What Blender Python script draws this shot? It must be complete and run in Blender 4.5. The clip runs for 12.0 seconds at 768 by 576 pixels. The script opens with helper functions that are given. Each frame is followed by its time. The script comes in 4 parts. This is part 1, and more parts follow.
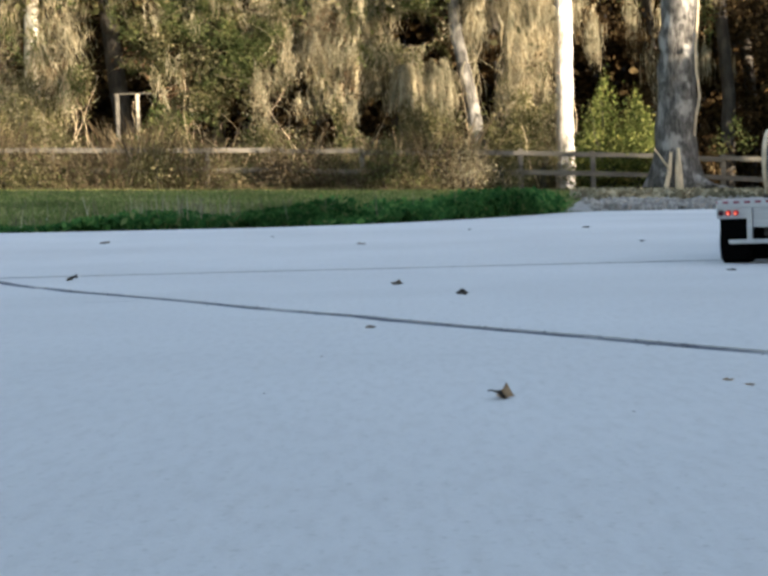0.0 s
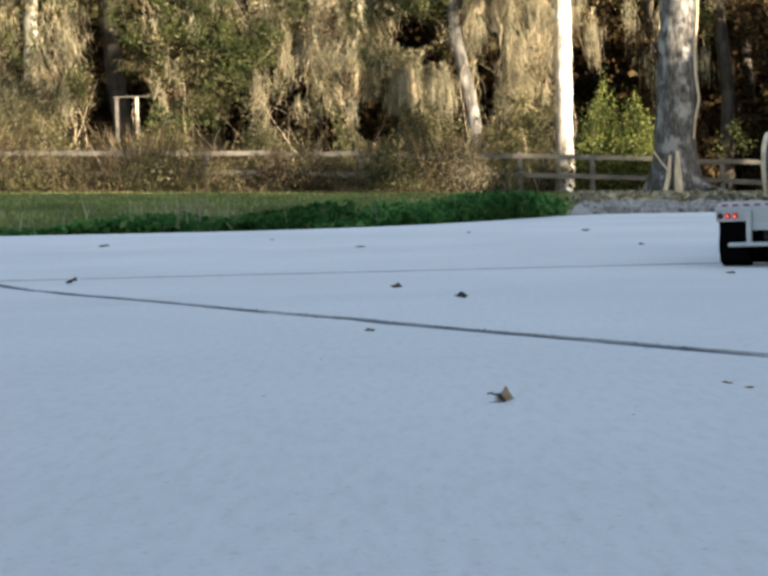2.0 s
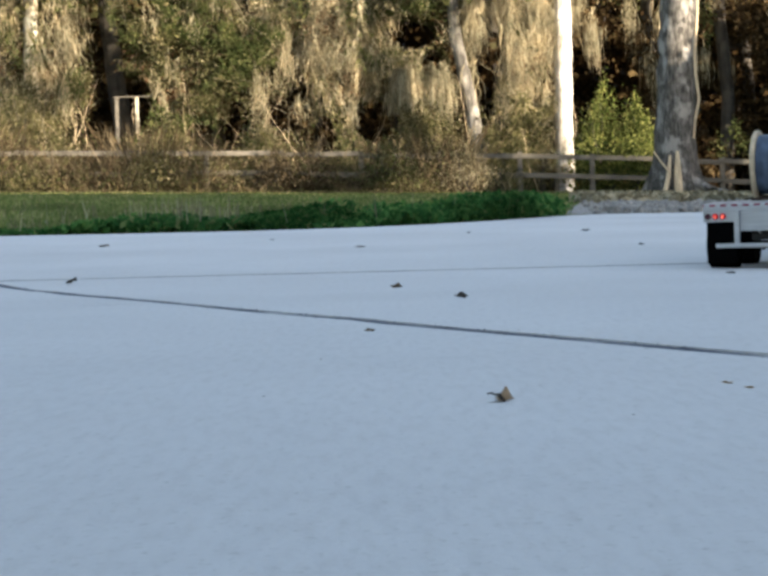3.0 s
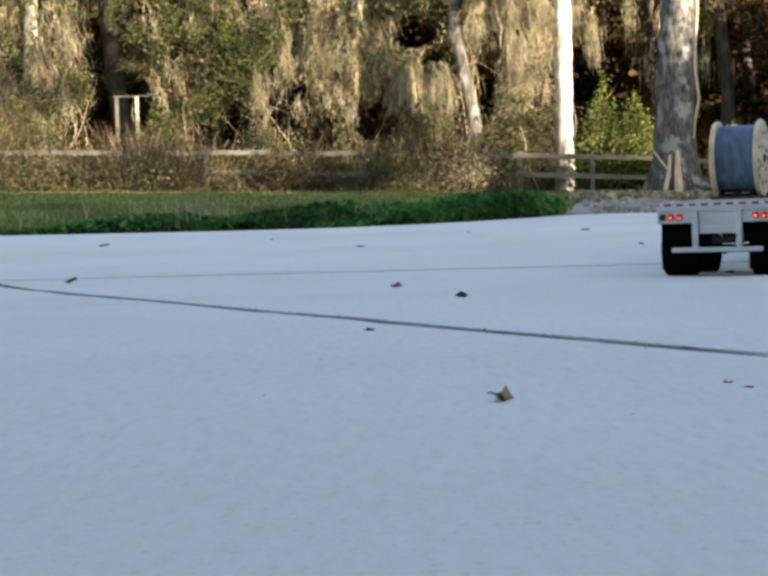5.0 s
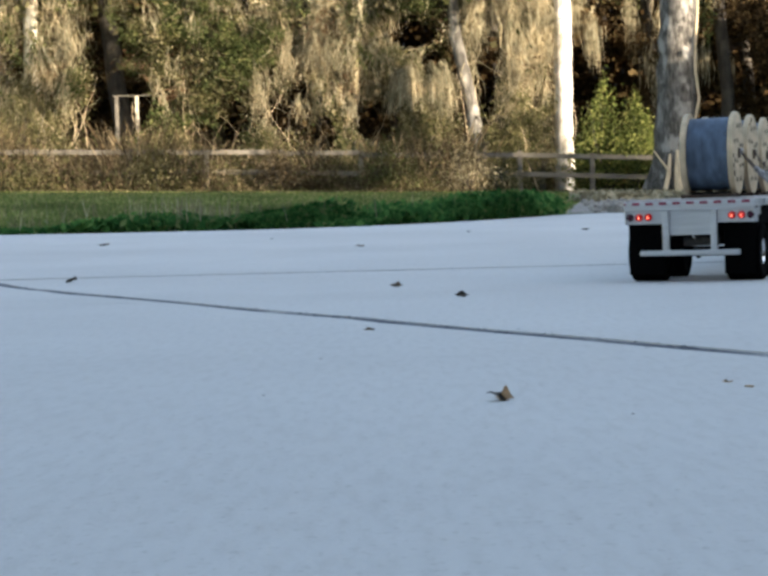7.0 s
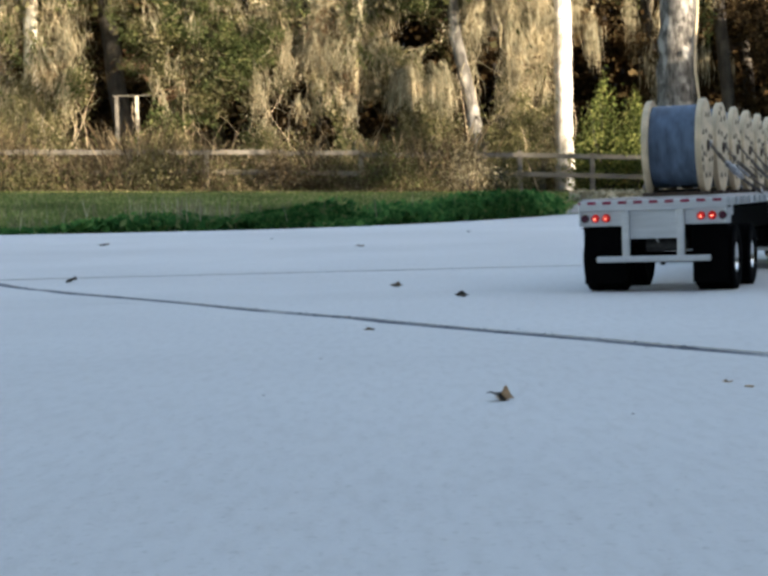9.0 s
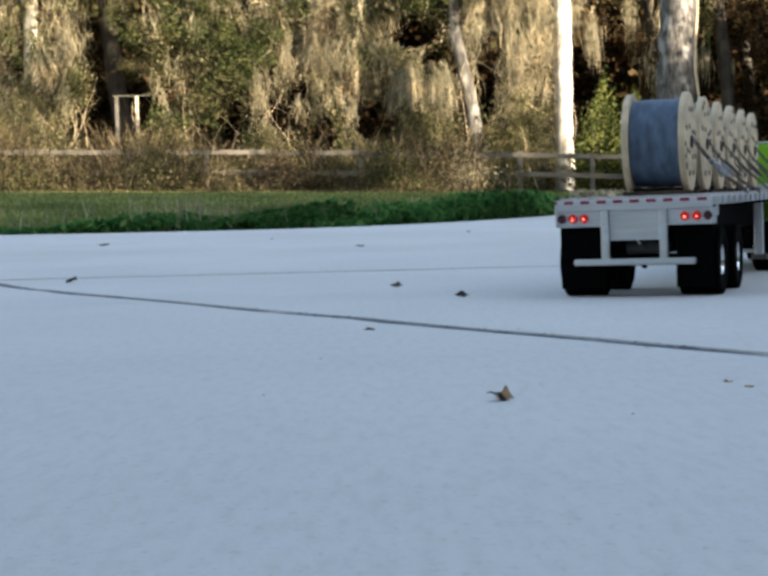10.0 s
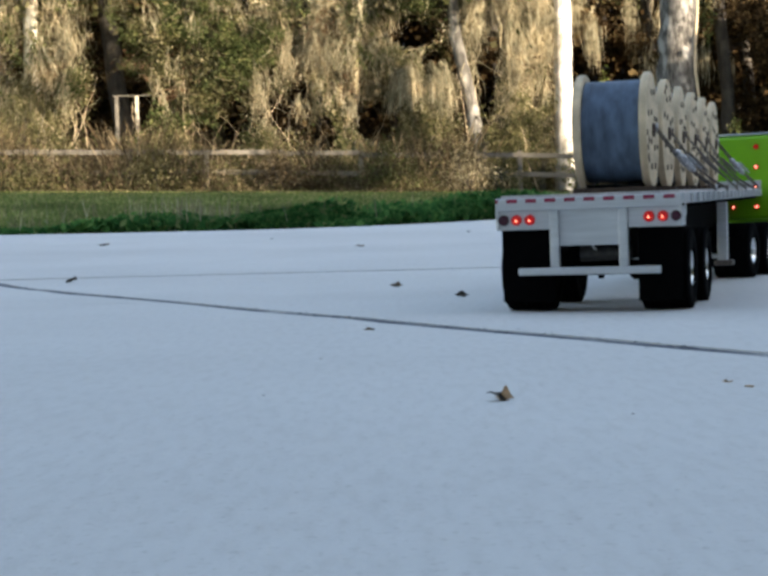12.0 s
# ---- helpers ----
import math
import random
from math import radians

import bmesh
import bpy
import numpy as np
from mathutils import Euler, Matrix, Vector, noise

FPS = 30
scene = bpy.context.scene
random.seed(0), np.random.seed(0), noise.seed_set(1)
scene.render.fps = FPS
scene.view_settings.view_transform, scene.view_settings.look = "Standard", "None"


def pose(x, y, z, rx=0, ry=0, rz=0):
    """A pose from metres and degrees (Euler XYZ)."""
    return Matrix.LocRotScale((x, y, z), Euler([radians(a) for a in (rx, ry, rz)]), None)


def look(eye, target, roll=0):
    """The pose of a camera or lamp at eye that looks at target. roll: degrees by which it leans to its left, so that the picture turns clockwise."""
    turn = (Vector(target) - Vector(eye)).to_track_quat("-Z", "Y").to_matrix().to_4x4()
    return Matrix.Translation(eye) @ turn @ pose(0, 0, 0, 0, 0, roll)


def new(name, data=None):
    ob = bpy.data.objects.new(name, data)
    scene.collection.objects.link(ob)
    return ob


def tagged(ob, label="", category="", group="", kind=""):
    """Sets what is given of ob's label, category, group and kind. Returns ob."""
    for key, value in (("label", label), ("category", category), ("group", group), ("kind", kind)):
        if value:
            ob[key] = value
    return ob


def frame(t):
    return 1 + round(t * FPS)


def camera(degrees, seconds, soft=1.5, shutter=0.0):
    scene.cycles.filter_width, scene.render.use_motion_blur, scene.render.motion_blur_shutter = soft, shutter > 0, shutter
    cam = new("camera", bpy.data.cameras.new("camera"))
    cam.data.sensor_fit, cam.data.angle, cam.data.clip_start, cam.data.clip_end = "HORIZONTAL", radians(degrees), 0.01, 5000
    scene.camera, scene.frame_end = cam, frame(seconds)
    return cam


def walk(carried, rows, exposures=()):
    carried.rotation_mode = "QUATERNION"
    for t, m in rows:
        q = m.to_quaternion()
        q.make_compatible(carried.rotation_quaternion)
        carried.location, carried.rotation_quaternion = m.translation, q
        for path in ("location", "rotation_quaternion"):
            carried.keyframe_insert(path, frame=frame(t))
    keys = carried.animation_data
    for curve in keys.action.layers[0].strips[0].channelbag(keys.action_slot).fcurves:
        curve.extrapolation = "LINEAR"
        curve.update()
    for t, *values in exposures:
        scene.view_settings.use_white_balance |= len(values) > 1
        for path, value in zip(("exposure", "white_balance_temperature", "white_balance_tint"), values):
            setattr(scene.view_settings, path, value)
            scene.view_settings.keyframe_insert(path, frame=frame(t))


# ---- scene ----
cam = camera(29.29, 12.0, soft=3.3)
EYE = (0.0, 0.0, 0.0891)


def aim(tilt, turn=0.0):
    """The camera's pose for a downward tilt and a turn to the right, in degrees."""
    a, b = radians(tilt), radians(turn)
    return look(EYE, (EYE[0] + math.sin(b) * math.cos(a), EYE[1] + math.cos(b) * math.cos(a), EYE[2] - math.sin(a)), -1.716)


walk(cam, [(0.0, aim(2.421, -0.03)), (0.5, aim(2.393, -0.03)), (1.0, aim(2.355)), (1.5, aim(2.307)), (2.0, aim(2.307)), (3.0, aim(2.307)),
           (5.0, aim(2.326)), (6.0, aim(2.33)), (7.0, aim(2.345)), (9.0, aim(2.345)), (12.0, aim(2.345))],
     [(0.0, 2.17, 7450, 13), (12.0, 2.17, 7450, 13)])

# ---- world, sun, exposure ----
SUN_UP, SUN_SIDE = 13.0, 48.0     # degrees above the horizon; to the right of straight behind the camera
world = bpy.data.worlds.new("sky")
scene.world = world
world.use_nodes = True
wn = world.node_tree.nodes
sky = wn.new("ShaderNodeTexSky")
sky.sky_type = "NISHITA"
sky.sun_disc = False
sky.sun_elevation = radians(SUN_UP)
sky.sun_rotation = radians(180.0 - SUN_SIDE)
world.node_tree.links.new(sky.outputs[0], wn["Background"].inputs[0])
wn["Background"].inputs[1].default_value = 0.15
sun_dir = Vector((math.sin(radians(SUN_SIDE)) * math.cos(radians(SUN_UP)), -math.cos(radians(SUN_SIDE)) * math.cos(radians(SUN_UP)), math.sin(radians(SUN_UP))))
sun = new("sun", bpy.data.lights.new("sun", "SUN"))
sun.data.energy, sun.data.angle, sun.data.color = 5.0, radians(0.53), (1.0, 0.915, 0.765)
sun.matrix_world = look(sun_dir * 60, (0, 0, 0))


# ---- materials ----
def material(name, rough=0.6, metal=0.0):
    m = bpy.data.materials.new(name)
    m.use_nodes = True
    b = m.node_tree.nodes["Principled BSDF"]
    b.inputs["Roughness"].default_value, b.inputs["Metallic"].default_value = rough, metal
    return m, m.node_tree.nodes, m.node_tree.links, b


def ramp(nodes, stops):
    r = nodes.new("ShaderNodeValToRGB")
    e = r.color_ramp.elements
    while len(e) < len(stops):
        e.new(0.5)
    for k, (p, c) in zip(e, stops):
        k.position, k.color = p, (*c, 1)
    return r


def grain(nodes, links, scale, detail=4.0, stretch=(1, 1, 1), rough=0.55):
    tc, mp, n = nodes.new("ShaderNodeTexCoord"), nodes.new("ShaderNodeMapping"), nodes.new("ShaderNodeTexNoise")
    mp.inputs["Scale"].default_value = stretch
    n.inputs["Scale"].default_value, n.inputs["Detail"].default_value, n.inputs["Roughness"].default_value = scale, detail, rough
    links.new(tc.outputs["Object"], mp.inputs[0])
    links.new(mp.outputs[0], n.inputs[0])
    return n


def mixed(nodes, links, kind, fac, a, b):
    m = nodes.new("ShaderNodeMix")
    m.data_type, m.blend_type = "RGBA", kind
    for sock, v in ((m.inputs[0], fac), (m.inputs[6], a), (m.inputs[7], b)):
        if isinstance(v, (int, float)):
            sock.default_value = v
        elif isinstance(v, tuple):
            sock.default_value = (*v, 1)
        else:
            links.new(v, sock)
    return m.outputs[2]


def bump(nodes, links, bsdf, height, strength, distance):
    b = nodes.new("ShaderNodeBump")
    b.inputs["Strength"].default_value, b.inputs["Distance"].default_value = strength, distance
    links.new(height, b.inputs["Height"])
    links.new(b.outputs[0], bsdf.inputs["Normal"])


def simple(name, color, rough=0.5, metal=0.0, vary=0.15, scale=60.0, relief=0.0, stretch=(1, 1, 1)):
    """A surface of one colour with uneven tone at two scales and a little relief."""
    m, n, l, b = material(name, rough, metal)
    lo, hi = tuple(c * (1 - vary) for c in color), tuple(min(1, c * (1 + vary)) for c in color)
    fine, broad = grain(n, l, scale, 5, stretch), grain(n, l, scale * 0.13, 3, stretch)
    r = ramp(n, [(0.3, lo), (0.7, hi)])
    l.new(fine.outputs[0], r.inputs[0])
    r2 = ramp(n, [(0.3, (1 - vary * 0.8,) * 3), (0.7, (1, 1, 1))])
    l.new(broad.outputs[0], r2.inputs[0])
    l.new(mixed(n, l, "MULTIPLY", 1.0, r.outputs[0], r2.outputs[0]), b.inputs["Base Color"])
    if color[0] < 0.01:
        b.inputs["Specular IOR Level"].default_value = 0.03
    if relief:
        bump(n, l, b, fine.outputs[0], 0.5, relief)
    return m


def concrete():
    m, n, l, b = material("concrete", 0.85)
    big, mid, fine = grain(n, l, 1.1, 5), grain(n, l, 150, 4, (1, 0.25, 1)), grain(n, l, 240, 5)
    r = ramp(n, [(0.3, (0.5, 0.49, 0.476)), (0.7, (0.595, 0.585, 0.57))])
    l.new(big.outputs[0], r.inputs[0])
    r2 = ramp(n, [(0.3, (0.9, 0.895, 0.89)), (0.5, (0.965, 0.965, 0.965)), (0.7, (1, 1, 1))])
    l.new(mid.outputs[0], r2.inputs[0])
    r3 = ramp(n, [(0.28, (0.72, 0.71, 0.69)), (0.42, (1, 1, 1))])
    l.new(fine.outputs[0], r3.inputs[0])
    c = mixed(n, l, "MULTIPLY", 1.0, r.outputs[0], r2.outputs[0])
    l.new(mixed(n, l, "MULTIPLY", 0.75, c, r3.outputs[0]), b.inputs["Base Color"])
    bump(n, l, b, fine.outputs[0], 0.5, 0.0012)
    return m


def foliage(name, stops, through_light=0.42):
    """Leaves: each one takes its own tone from the ramp."""
    m = bpy.data.materials.new(name)
    m.use_nodes = True
    n, l = m.node_tree.nodes, m.node_tree.links
    n.remove(n["Principled BSDF"])
    geo, r = n.new("ShaderNodeNewGeometry"), ramp(n, stops)
    l.new(geo.outputs["Random Per Island"], r.inputs[0])
    # broad dark and bright patches in the colour imitate shadow pockets and sun
    shadow_patch = grain(n, l, 1.3, 5)
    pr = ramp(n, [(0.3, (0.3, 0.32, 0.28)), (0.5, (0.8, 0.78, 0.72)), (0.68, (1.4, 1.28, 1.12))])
    l.new(shadow_patch.outputs[0], pr.inputs[0])
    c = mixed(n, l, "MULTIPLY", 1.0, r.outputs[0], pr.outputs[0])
    d, t, mx = n.new("ShaderNodeBsdfDiffuse"), n.new("ShaderNodeBsdfTranslucent"), n.new("ShaderNodeMixShader")
    l.new(c, d.inputs[0])
    l.new(c, t.inputs[0])
    mx.inputs[0].default_value = through_light
    l.new(d.outputs[0], mx.inputs[1])
    l.new(t.outputs[0], mx.inputs[2])
    l.new(mx.outputs[0], n["Material Output"].inputs[0])
    return m


def bark(name, lo, hi, scale=6.0, pale=0.06):
    m, n, l, b = material(name, 0.9)
    streak, blot = grain(n, l, scale, 6, (1, 1, 0.22)), grain(n, l, scale * 0.28, 4)
    r = ramp(n, [(0.3, lo), (0.66, hi)])
    l.new(streak.outputs[0], r.inputs[0])
    r2 = ramp(n, [(0.36, (0.5, 0.49, 0.47)), (0.56, (1, 1, 1))])
    l.new(blot.outputs[0], r2.inputs[0])
    c = mixed(n, l, "MULTIPLY", 1.0, r.outputs[0], r2.outputs[0])
    # pale blotches: bark mottling that also imitates sunlit patches on the trunk
    sun_mottle = grain(n, l, scale * 0.16, 7, (1, 1, 0.6))
    r3 = ramp(n, [(0.53, (0, 0, 0)), (0.62, (0.75, 0.75, 0.75))])
    l.new(sun_mottle.outputs[0], r3.inputs[0])
    l.new(mixed(n, l, "MIX", r3.outputs[0], c, tuple(min(0.8, v * 1.5 + pale) for v in hi)), b.inputs["Base Color"])
    bump(n, l, b, streak.outputs[0], 0.8, 0.04)
    return m


def glow(name, color, strength):
    m, n, l, b = material(name, 0.25)
    b.inputs["Base Color"].default_value = (*color, 1)
    b.inputs["Emission Color"].default_value = (*color, 1)
    b.inputs["Emission Strength"].default_value = strength
    return m


def lawn_soil():
    """Earth under the grass: green turf near the slab, dry and brown towards the fence."""
    m, n, l, b = material("lawn_soil", 0.95)
    f1, f2 = grain(n, l, 3.2, 6), grain(n, l, 0.35, 4)
    r = ramp(n, [(0.3, (0.07, 0.1, 0.03)), (0.6, (0.12, 0.16, 0.05)), (0.75, (0.18, 0.18, 0.075))])
    l.new(f1.outputs[0], r.inputs[0])
    r2 = ramp(n, [(0.3, (0.09, 0.06, 0.03)), (0.65, (0.27, 0.2, 0.11))])
    l.new(f1.outputs[0], r2.inputs[0])
    tc, sp, ma = n.new("ShaderNodeTexCoord"), n.new("ShaderNodeSeparateXYZ"), n.new("ShaderNodeMapRange")
    l.new(tc.outputs["Object"], sp.inputs[0])
    ma.inputs[1].default_value, ma.inputs[2].default_value = 37.0, 40.5
    l.new(sp.outputs[1], ma.inputs[0])
    l.new(mixed(n, l, "MIX", ma.outputs[0], r.outputs[0], r2.outputs[0]), b.inputs["Base Color"])
    bump(n, l, b, f1.outputs[0], 0.7, 0.05)
    return m


M_CONCRETE, M_SOIL = concrete(), lawn_soil()


def joint(name, dark, pale, seed):
    """Dirt and old filler in a joint: dark stretches broken by paler, worn ones."""
    m, n, l, b = material(name, 0.95)
    f = grain(n, l, 5.0, 5)
    f.noise_dimensions = "4D"
    f.inputs["W"].default_value = seed
    r = ramp(n, [(pale - 0.08, dark), (pale + 0.1, (0.42, 0.42, 0.41))])
    l.new(f.outputs[0], r.inputs[0])
    l.new(r.outputs[0], b.inputs["Base Color"])
    return m


M_JOINT, M_JOINT_WORN = joint("joint_dirt", (0.075, 0.083, 0.108), 0.6, 1.0), joint("joint_worn", (0.12, 0.128, 0.15), 0.42, 4.0)
M_GRAVEL = simple("gravel_grey", (0.27, 0.252, 0.228), 0.9, vary=0.45, scale=25, relief=0.02)
M_BARK_GREY = bark("bark_pale_grey", (0.018, 0.016, 0.014), (0.165, 0.153, 0.137), 10, 0.05)
M_BARK_BIG = bark("bark_dark_grey", (0.007, 0.006, 0.0055), (0.14, 0.131, 0.12), 17, 0.075)
M_BARK_WHITE = bark("bark_bleached", (0.36, 0.33, 0.285), (0.6, 0.575, 0.53), 7)
M_BARK_TAN = bark("bark_tan", (0.28, 0.23, 0.17), (0.62, 0.55, 0.44), 8)
# bark coloured near black to carry the deep shade of the wood
M_BARK_SHADE = bark("bark_shade_dark", (0.016, 0.013, 0.01), (0.05, 0.042, 0.034), 8, 0.0)
M_WOODLIGHT = simple("bare_wood", (0.55, 0.43, 0.29), 0.8, vary=0.3, scale=14, stretch=(1, 1, 0.2), relief=0.01)
M_FENCE = simple("weathered_board", (0.11, 0.098, 0.08), 0.85, vary=0.45, scale=9, stretch=(0.15, 1, 1), relief=0.008)
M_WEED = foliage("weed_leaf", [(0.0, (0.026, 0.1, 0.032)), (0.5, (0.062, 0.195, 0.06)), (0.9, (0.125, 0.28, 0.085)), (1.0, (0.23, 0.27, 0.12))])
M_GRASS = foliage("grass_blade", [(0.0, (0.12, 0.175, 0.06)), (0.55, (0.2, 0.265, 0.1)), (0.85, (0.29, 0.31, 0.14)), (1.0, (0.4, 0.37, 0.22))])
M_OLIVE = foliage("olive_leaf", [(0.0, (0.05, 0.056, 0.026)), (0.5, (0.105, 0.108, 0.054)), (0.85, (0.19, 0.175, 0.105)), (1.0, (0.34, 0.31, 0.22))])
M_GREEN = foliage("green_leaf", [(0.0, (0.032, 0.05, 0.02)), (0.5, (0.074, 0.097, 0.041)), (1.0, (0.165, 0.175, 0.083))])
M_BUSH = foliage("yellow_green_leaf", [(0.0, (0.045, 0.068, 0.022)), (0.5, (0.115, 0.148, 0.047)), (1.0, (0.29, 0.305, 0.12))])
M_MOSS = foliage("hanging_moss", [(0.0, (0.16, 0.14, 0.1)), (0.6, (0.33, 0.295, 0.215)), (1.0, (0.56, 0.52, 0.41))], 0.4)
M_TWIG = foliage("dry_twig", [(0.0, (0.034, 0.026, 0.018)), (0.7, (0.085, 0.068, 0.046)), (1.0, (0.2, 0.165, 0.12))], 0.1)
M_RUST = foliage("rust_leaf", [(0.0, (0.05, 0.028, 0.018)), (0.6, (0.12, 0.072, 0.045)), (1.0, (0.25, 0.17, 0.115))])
# brown leaves with the wood's deep shade put into their colour
M_BROWN_SHADE = foliage("brown_leaf_shade_dark", [(0.0, (0.02, 0.014, 0.009)), (0.6, (0.06, 0.041, 0.023)), (0.96, (0.085, 0.062, 0.034)), (1.0, (0.18, 0.14, 0.085))], 0.15)
M_ALU = simple("brushed_aluminium", (0.6, 0.61, 0.62), 0.42, 0.75, vary=0.1, scale=220, stretch=(0.1, 1, 1))
M_RUBBER = simple("black_rubber", (0.0022, 0.0022, 0.0024), 0.95, vary=0.3, scale=160, relief=0.0004)
M_BLACK = simple("black_paint", (0.004, 0.004, 0.0045), 0.7, vary=0.25, scale=90)
M_CHROME = simple("polished_rim", (0.8, 0.8, 0.8), 0.22, 0.95, vary=0.06, scale=90)
M_GREENPAINT = simple("lime_paint", (0.16, 0.42, 0.012), 0.3, vary=0.08, scale=30)
M_RED = simple("red_tape", (0.3, 0.022, 0.06), 0.4, vary=0.2, scale=200)
M_WHITETAPE = simple("white_tape", (0.75, 0.75, 0.76), 0.4, vary=0.1, scale=200)
M_LENS = simple("dark_red_lens", (0.05, 0.006, 0.016), 0.25, vary=0.2, scale=200)
M_LIT = glow("lit_red_lamp", (0.6, 0.012, 0.012), 0.028)
M_HOT = glow("lamp_core", (1.0, 0.32, 0.22), 0.8)
M_PLY = simple("reel_plywood", (0.64, 0.5, 0.33), 0.7, vary=0.24, scale=60, stretch=(1, 0.25, 1), relief=0.0003)
M_KNOT = simple("dark_knot", (0.06, 0.034, 0.022), 0.7, vary=0.4, scale=150)
M_CABLE = simple("blue_grey_cable", (0.08, 0.125, 0.19), 0.55, vary=0.42, scale=100, stretch=(1.0, 0.5, 0.4), relief=0.0008)
M_DECK = simple("deck_board", (0.5, 0.45, 0.43), 0.65, vary=0.25, scale=50, stretch=(1, 0.1, 1), relief=0.0002)
M_CHAIN = simple("chain_steel", (0.17, 0.14, 0.125), 0.4, 0.8, vary=0.3, scale=200)
# tank metal with the shade under the trailer put into its colour
M_SHADOWED = simple("shade_dark_tank_metal", (0.05, 0.046, 0.042), 0.6, 0.3, vary=0.4, scale=150)
M_BINDER = simple("scuffed_bright_steel", (0.55, 0.55, 0.57), 0.38, 0.85, vary=0.6, scale=260, relief=0.0006)
M_STUCCO = simple("stucco", (0.5, 0.46, 0.4), 0.9, vary=0.1, scale=6, relief=0.004)
M_ROOF = simple("roof_shingle", (0.14, 0.12, 0.11), 0.9, vary=0.3, scale=8, relief=0.01)
M_DRYLEAF = simple("dry_leaf", (0.22, 0.15, 0.09), 0.7, vary=0.35, scale=180, relief=0.0005)
M_TANLEAF = simple("tan_leaf", (0.55, 0.39, 0.25), 0.7, vary=0.25, scale=200, relief=0.0004)
M_DARKLEAF = simple("dark_leaf", (0.06, 0.045, 0.03), 0.8, vary=0.4, scale=180)


# ---- mesh helpers ----
def part(name, bm, mat, parent=None, label="", smooth=False):
    """Links a bmesh as one mesh object, under a thing or a part where one is given."""
    me = bpy.data.meshes.new(name)
    bm.normal_update()
    bm.to_mesh(me)
    bm.free()
    me.materials.append(mat)
    if smooth:
        me.polygons.foreach_set("use_smooth", [True] * len(me.polygons))
    ob = new(name, me)
    ob.parent = parent
    return tagged(ob, label)


def empty(name, label, category, m=None, group="", kind=""):
    ob = new(name)
    if m is not None:
        ob.matrix_basis = m
    return tagged(ob, label, category, group, kind)


def box(bm, x0, x1, y0, y1, z0, z1, bev=0.0):
    r = bmesh.ops.create_cube(bm, size=1.0)
    for v in r["verts"]:
        v.co = ((x0 + x1) / 2 + v.co.x * (x1 - x0), (y0 + y1) / 2 + v.co.y * (y1 - y0), (z0 + z1) / 2 + v.co.z * (z1 - z0))
    if bev:
        edges = list({e for v in r["verts"] for e in v.link_edges})
        bmesh.ops.bevel(bm, geom=edges, offset=bev, segments=2, affect="EDGES", profile=0.5)
    return bm


def boxed(x0, x1, y0, y1, z0, z1, bev=0.0):
    return box(bmesh.new(), x0, x1, y0, y1, z0, z1, bev)


def lathe(bm, profile, seg=40, m=Matrix()):
    """Turns a closed profile of (radius, along) round the x axis."""
    rings = []
    for k in range(seg):
        a = 2 * math.pi * k / seg
        rings.append([bm.verts.new(m @ Vector((d, r * math.cos(a), r * math.sin(a)))) for r, d in profile])
    n = len(profile)
    for k in range(seg):
        p, q = rings[k], rings[(k + 1) % seg]
        for i in range(n):
            j = (i + 1) % n
            bm.faces.new((p[i], p[j], q[j], q[i]))
    bmesh.ops.remove_doubles(bm, verts=bm.verts[:], dist=1e-6)
    bmesh.ops.recalc_face_normals(bm, faces=bm.faces[:])
    return bm


def disc(bm, centre, axis, radius, depth, seg=16):
    """A short round plate along an axis."""
    q = Vector(axis).to_track_quat("Z", "Y").to_matrix().to_4x4()
    bmesh.ops.create_cone(bm, cap_ends=True, segments=seg, radius1=radius, radius2=radius * 0.9, depth=depth, matrix=Matrix.Translation(centre) @ q)
    return bm


def tube(bm, pts, radii, seg=8, wobble=0.0, rng=None):
    """A round limb through points, with a radius at each."""
    pts = [Vector(p) for p in pts]
    rings = []
    for i, p in enumerate(pts):
        d = (pts[min(i + 1, len(pts) - 1)] - pts[max(i - 1, 0)]).normalized()
        u = d.orthogonal().normalized() if abs(d.x) > 0.9 else d.cross(Vector((1, 0, 0))).normalized()
        w = d.cross(u)
        ring = []
        for k in range(seg):
            a = 2 * math.pi * k / seg
            r = radii[i] * (1 + (wobble * rng.uniform(-1, 1) if rng else 0))
            ring.append(bm.verts.new(p + (u * math.cos(a) + w * math.sin(a)) * r))
        rings.append(ring)
    for p, q in zip(rings, rings[1:]):
        for k in range(seg):
            bm.faces.new((p[k], p[(k + 1) % seg], q[(k + 1) % seg], q[k]))
    bm.faces.new(rings[0][::-1])
    bm.faces.new(rings[-1])
    return bm


def raw(name, verts, faces, mat, parent=None):
    me = bpy.data.meshes.new(name)
    me.from_pydata(verts, [], faces)
    me.materials.append(mat)
    ob = new(name, me)
    ob.parent = parent
    return ob


def quads(name, corners, mat, parent=None):
    """One mesh of loose quads; corners: array (n, 4, 3)."""
    n = len(corners)
    me = bpy.data.meshes.new(name)
    me.vertices.add(4 * n)
    me.vertices.foreach_set("co", np.ascontiguousarray(corners, dtype=np.float32).ravel())
    me.loops.add(4 * n)
    me.loops.foreach_set("vertex_index", np.arange(4 * n, dtype=np.int32))
    me.polygons.add(n)
    me.polygons.foreach_set("loop_start", np.arange(0, 4 * n, 4, dtype=np.int32))
    me.update(calc_edges=True)
    me.validate()
    me.materials.append(mat)
    ob = new(name, me)
    ob.parent = parent
    return ob


